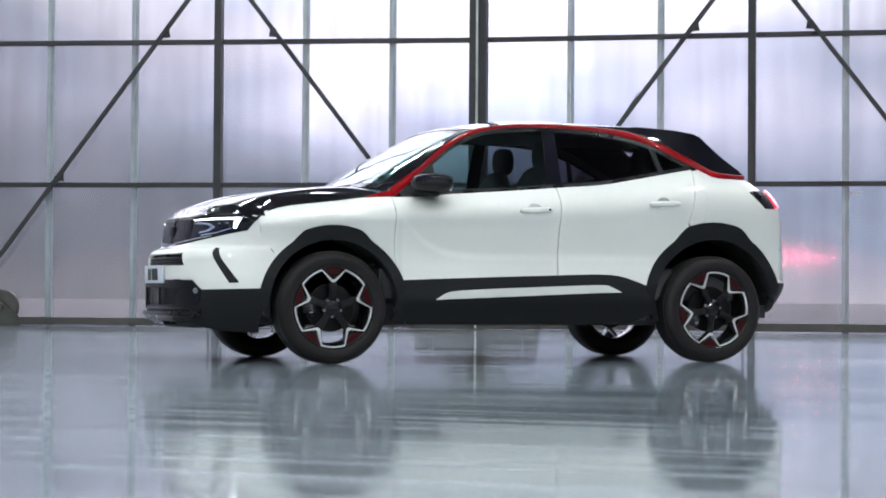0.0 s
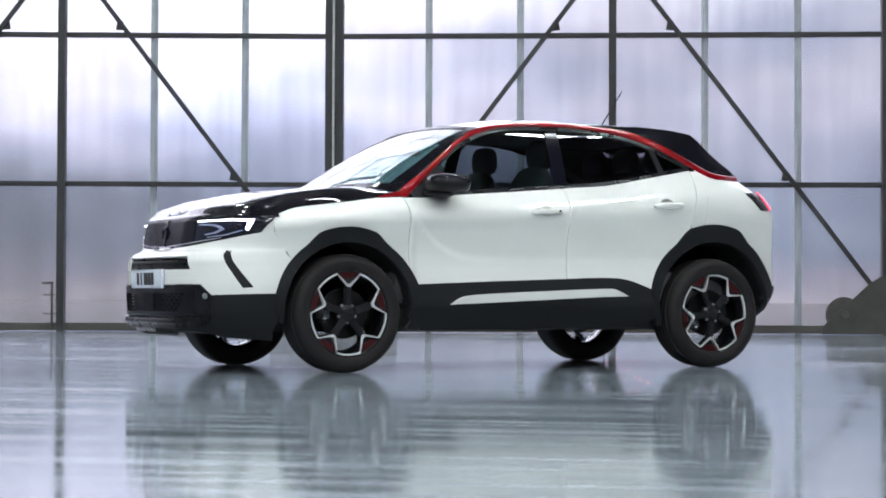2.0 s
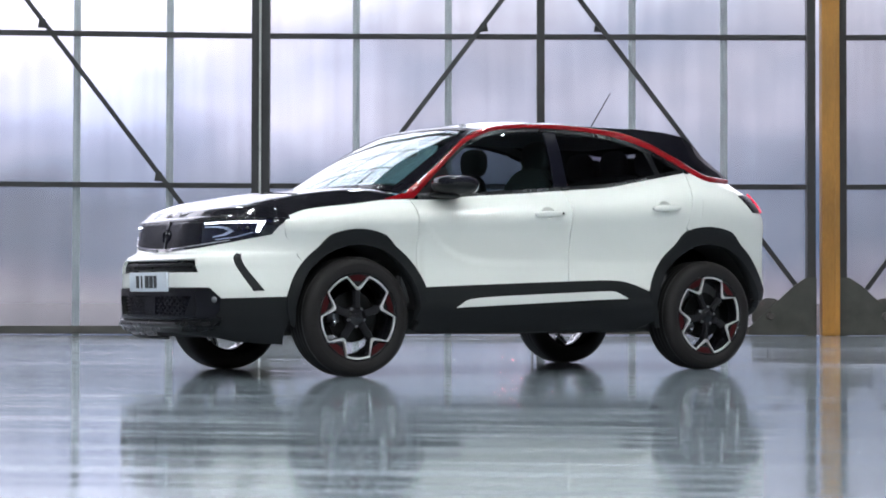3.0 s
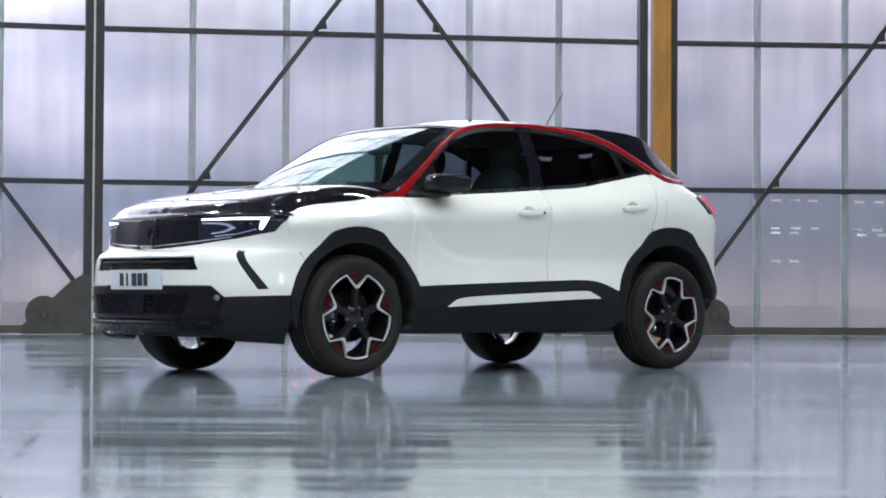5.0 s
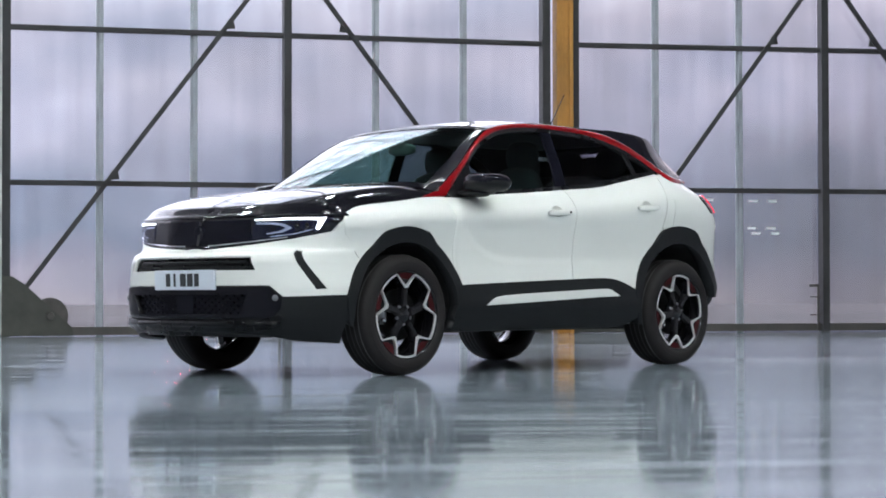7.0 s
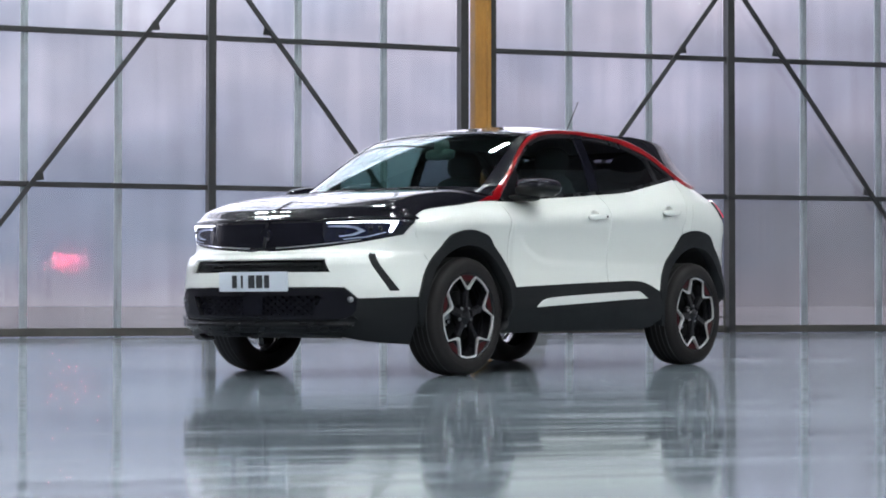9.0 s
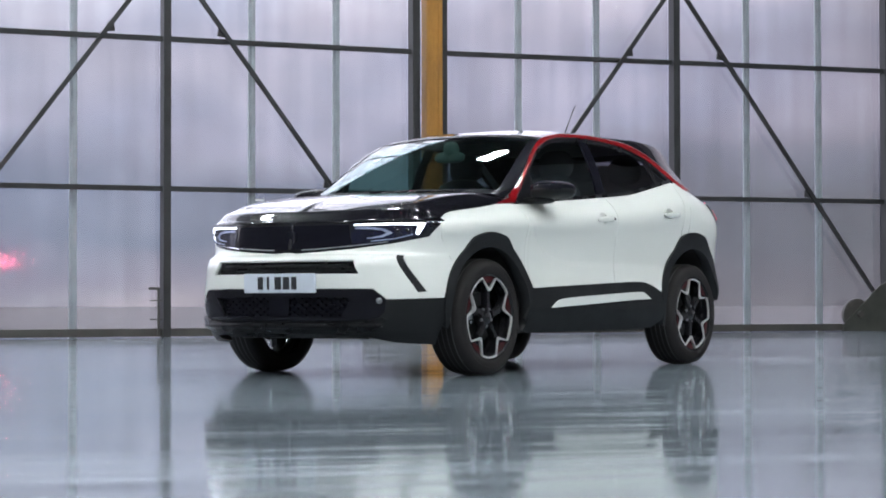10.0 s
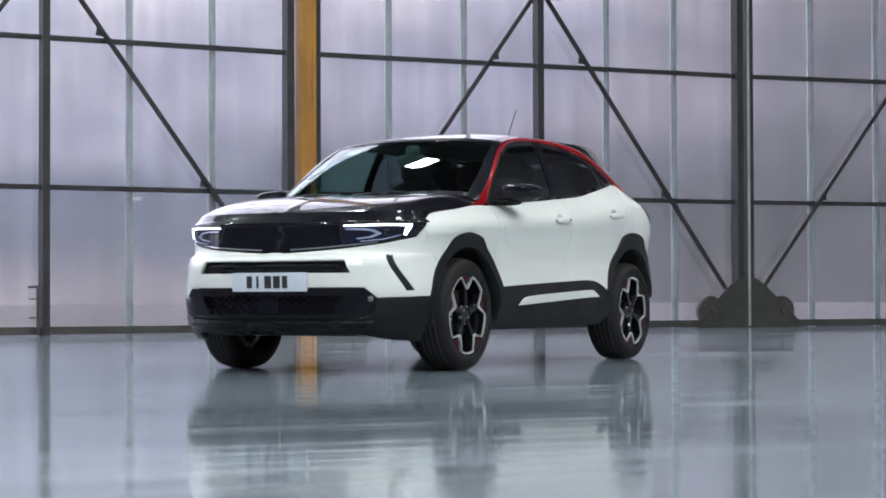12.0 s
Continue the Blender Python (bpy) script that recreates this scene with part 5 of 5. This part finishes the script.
for y0 in (-0.42, 0.16):
    a, b, c = (hood_place((y + 0.75) / 1.5, 0.97) + Vector((0, 0, 0.02)) for y in (y0, y0 + 0.25, y0 + 0.5))
    part("wiper", tube([a + Vector((0.045, 0, -0.004)), b + Vector((0.05, 0, 0.0)), c + Vector((0.055, 0, -0.006))], 0.007, 8), M_TRIM, car)

# ---- tail ----
TK = dict(du=5.0, dv=0.05)
sheet("tailgate", [(-50, 0.74), (50, 0.74), (50, 1.00), (56, 1.15), (45, 1.19), (-45, 1.19), (-56, 1.15), (-50, 1.00)], tail_place, M_WHITE, car, thick=0.02, **TK)
sheet("rear_bumper", [(-51, 0.525), (-51, 0.735), (51, 0.735), (51, 0.525)], tail_place, M_WHITE, car, thick=0.02, **TK)
sheet("rear_lower_bumper", [(-66, 0.515), (66, 0.515), (63, 0.45), (50, 0.39), (30, 0.33), (-30, 0.33), (-50, 0.39), (-63, 0.45)], tail_place, M_CLAD, car, thick=0.04, off=0.012, **TK)
for s in (-1, 1):
    sheet("rear_lamp", [(s * 6, 1.112), (s * 54, 1.112), (s * 52, 1.04), (s * 12, 1.075)], tail_place, M_TAIL_REAR, car, thick=0.004, off=0.006, flip=False, du=4, dv=0.03)

# ---- underside and cabin ----
sheet("tailgate_lining", [(-66, 0.55), (66, 0.55), (66, 1.165), (-66, 1.165)], tail_place, M_CABIN, car, thick=0.006, off=-0.032, **TK)
part("underbody", box(-1.95, 1.78, -0.66, 0.66, 0.235, 0.42, 0.05), M_DARK, car)
part("front_undertray", box(-2.0, -1.6, -0.52, 0.52, 0.22, 0.5, 0.05), M_DARK, car)
part("silencer", blob(0.16, 0.32, 0.07, 3, 20), M_DISC, car, smooth=True).location = (1.62, 0, 0.30)
part("cabin_floor", box(-0.95, 1.5, -0.74, 0.74, 0.40, 0.60, 0.02), M_CABIN, car)
dash = part("dashboard", box(-1.02, -0.42, -0.70, 0.70, 0.60, 1.015, 0.06), M_CABIN, car, "black dashboard", smooth=True)
part("instrument_hood", blob(0.12, 0.26, 0.05, 2.6, 20), M_CABIN, dash, smooth=True).location = (-0.55, 0.33, 1.02)
part("parcel_shelf", box(1.05, 1.62, -0.62, 0.62, 0.9, 1.10, 0.04), M_CABIN, car)
part("headlining", box(-0.22, 1.30, -0.50, 0.50, 1.462, 1.478, 0.005), M_CABIN, car)
wheel_ring = part("steering_wheel", lathe([(0.175 + 0.016 * math.cos(a), 0.016 * math.sin(a)) for a in [2 * math.pi * k / 10 for k in range(10)]], 36, True), M_CABIN, car, smooth=True)
wheel_ring.location, wheel_ring.rotation_euler = (-0.33, 0.36, 0.97), (0, radians(-22), radians(-90))
part("steering_boss", blob(0.06, 0.03, 0.05, 2.4, 16), M_CABIN, wheel_ring, smooth=True)


def seat(x, y, wide, rest=True):
    seat_ob = part("seat", blob(0.27, wide, 0.10, 3, 22), M_SEAT, car, "charcoal cloth car seat", smooth=True)
    seat_ob.location = (x, y, 0.66)
    back = part("backrest", blob(0.075, wide * 0.95, 0.33, 3, 22), M_SEAT, seat_ob, smooth=True)
    back.location, back.rotation_euler = (0.27, 0, 0.28), (0, radians(14), 0)
    for hy in ((0,) if wide < 0.4 else (-0.38, 0, 0.38)):
        o = part("headrest", blob(0.055, 0.125, 0.095, 2.8, 18), M_SEAT, seat_ob, smooth=True)
        o.location = (0.385, hy, 0.675)
    return seat_ob


seat(-0.10, -0.36, 0.25)
seat(-0.10, 0.36, 0.25)
seat(0.78, 0.0, 0.62)
rear_view = part("interior_mirror", blob(0.02, 0.115, 0.036, 3, 18), M_CABIN, car, smooth=True)
rear_view.location = (-0.44, 0.0, 1.36)
part("mirror_mount", blob(0.05, 0.05, 0.06, 2.5, 14), M_CABIN, rear_view, smooth=True).location = (0.02, 0, 0.045)


# ---- wheels ----
def ring_plate(loop_out, loop_in, y0, y1):
    """A flat band between two closed outlines in x and z, with depth along y."""
    bm = bmesh.new()
    n = len(loop_out)
    v = [[bm.verts.new((x, y, z)) for x, z in lp] for lp, y in ((loop_out, y0), (loop_in, y0), (loop_in, y1), (loop_out, y1))]
    for a, b in ((0, 1), (1, 2), (2, 3), (3, 0)):
        for k in range(n):
            j = (k + 1) % n
            bm.faces.new((v[a][k], v[a][j], v[b][j], v[b][k]))
    bmesh.ops.recalc_face_normals(bm, faces=bm.faces)
    return bm


def polar(r, a):
    return r * math.cos(radians(a)), r * math.sin(radians(a))


def contour(grow):
    """The five-lobed bright line of the wheel face, moved in or out."""
    out = []
    thin = grow if grow > -0.008 else grow + 0.004
    for k in range(5):
        a = -90 + 72 * k
        out += [polar(0.244 + thin, a - 18 + 36 * i / 8) for i in range(9)]
        e, f_ = Vector(polar(0.244 + grow, a + 18)), Vector(polar(0.244 + grow, a + 54))
        v = Vector(polar(0.161 + grow * 1.3, a + 36))
        for q in ((e * 0.5 + v * 0.5), v + (e - v) * 0.12, v + (f_ - v) * 0.12, (f_ * 0.5 + v * 0.5)):
            out.append(tuple(q))
    return out


def road_wheel():
    """A wheel whose outer face looks along -y, centred on its hub."""
    w = new("wheel")
    w["label"] = "black alloy wheel with bright five-lobed outline"
    tyre = part("tyre", lathe([(0.242, -0.085), (0.252, -0.098), (0.285, -0.107), (0.318, -0.102), (0.341, -0.086), (0.348, -0.06), (0.350, -0.03), (0.350, 0.055), (0.348, 0.085), (0.341, 0.111), (0.318, 0.127), (0.285, 0.132), (0.252, 0.123), (0.242, 0.11)], 72), M_TYRE, w, smooth=True)
    for y in (-0.052, -0.017, 0.017, 0.052):
        part("tread_groove", lathe([(0.3485, y - 0.004), (0.3501, y - 0.003), (0.3501, y + 0.003), (0.3485, y + 0.004)], 72), M_DARK, tyre)
    part("bead_line", lathe([(0.300, -0.1068), (0.304, -0.1085), (0.308, -0.1062)], 72), M_TYRE, tyre, smooth=True)
    rim = part("rim", lathe([(0.254, -0.092), (0.258, -0.098), (0.255, -0.102), (0.250, -0.098), (0.243, -0.075), (0.226, -0.05), (0.218, 0.0), (0.222, 0.08), (0.245, 0.09)], 64), M_RIM, w, smooth=True)
    part("outline", ring_plate(contour(0.004), contour(-0.0105), -0.098, -0.080), M_SILVER, rim, "bright machined outline")
    part("outline_wall", ring_plate(contour(-0.010), contour(-0.018), -0.088, -0.045), M_RIM, rim)
    for k in range(5):
        a = -54 + 72 * k
        x, z = Vector(polar(1, a)), Vector(polar(1, a + 90))
        shape = [x * 0.045 - z * 0.026, x * 0.10 - z * 0.020, x * 0.150 - z * 0.027, x * 0.158 - z * 0.012, x * 0.158 + z * 0.012, x * 0.150 + z * 0.027, x * 0.10 + z * 0.020, x * 0.045 + z * 0.026]
        part("spoke", prism([tuple(p) for p in shape], -0.086, -0.045, 0.011), M_RIM, rim)
        e, f_, v = Vector(polar(0.240, a - 17.5)), Vector(polar(0.240, a + 17.5)), Vector(polar(0.177, a))
        fan = [tuple(v)] + [polar(0.249, a - 16 + 32 * i / 8) for i in range(9)]
        part("rim_fill", prism(fan, -0.083, -0.06), M_RIM, rim)
        red = [polar(0.208, a - 7), polar(0.208, a + 7)] + [polar(0.247, a + 15 - 30 * i / 6) for i in range(7)]
        part("red_insert", prism(red, -0.0875, -0.078), M_RED_DULL, rim, "small red insert")
        o = part("wheel_bolt", lathe([(0.0, -0.078), (0.008, -0.078), (0.010, -0.070), (0.010, -0.05)], 10), M_CALIPER, rim)
        bx, bz = polar(0.055, a + 36)
        o.location = (bx, 0, bz)
    part("hub", lathe([(0.0, -0.088), (0.030, -0.088), (0.036, -0.083), (0.048, -0.080), (0.066, -0.065), (0.070, -0.03)], 32), M_RIM, rim, smooth=True)
    part("brake_disc", lathe([(0.055, -0.022), (0.150, -0.022), (0.150, 0.0), (0.055, 0.0)], 48, True), M_DISC, w, smooth=False)
    part("brake_caliper", box(-0.165, -0.092, -0.048, 0.03, -0.055, 0.075, 0.022), M_CALIPER, w, "bare metal brake caliper", smooth=True)
    for bx, bz in ((-0.128, 0.062), (-0.135, -0.028)):
        o = part("caliper_bolt", lathe([(0.0, -0.058), (0.011, -0.058), (0.015, -0.052), (0.015, -0.04)], 14), M_CHROME, w, smooth=True)
        o.location = (bx, 0, bz)
    return w


front = road_wheel()
front.parent = car
front.matrix_basis = pose(HUB_F, -0.757, HUB_Z, 0, 0, 0) @ Matrix.Diagonal((0.98, 1, 0.98, 1))
for x, s, turn in ((HUB_R, -1, -28), (HUB_F - 0.055, 1, 15), (HUB_R, 1, 40)):
    c = copy_thing(front, pose(x, s * 0.757, HUB_Z, 0, 0, 0 if s < 0 else 180) @ pose(0, 0, 0, 0, turn, 0))
    c.parent = car
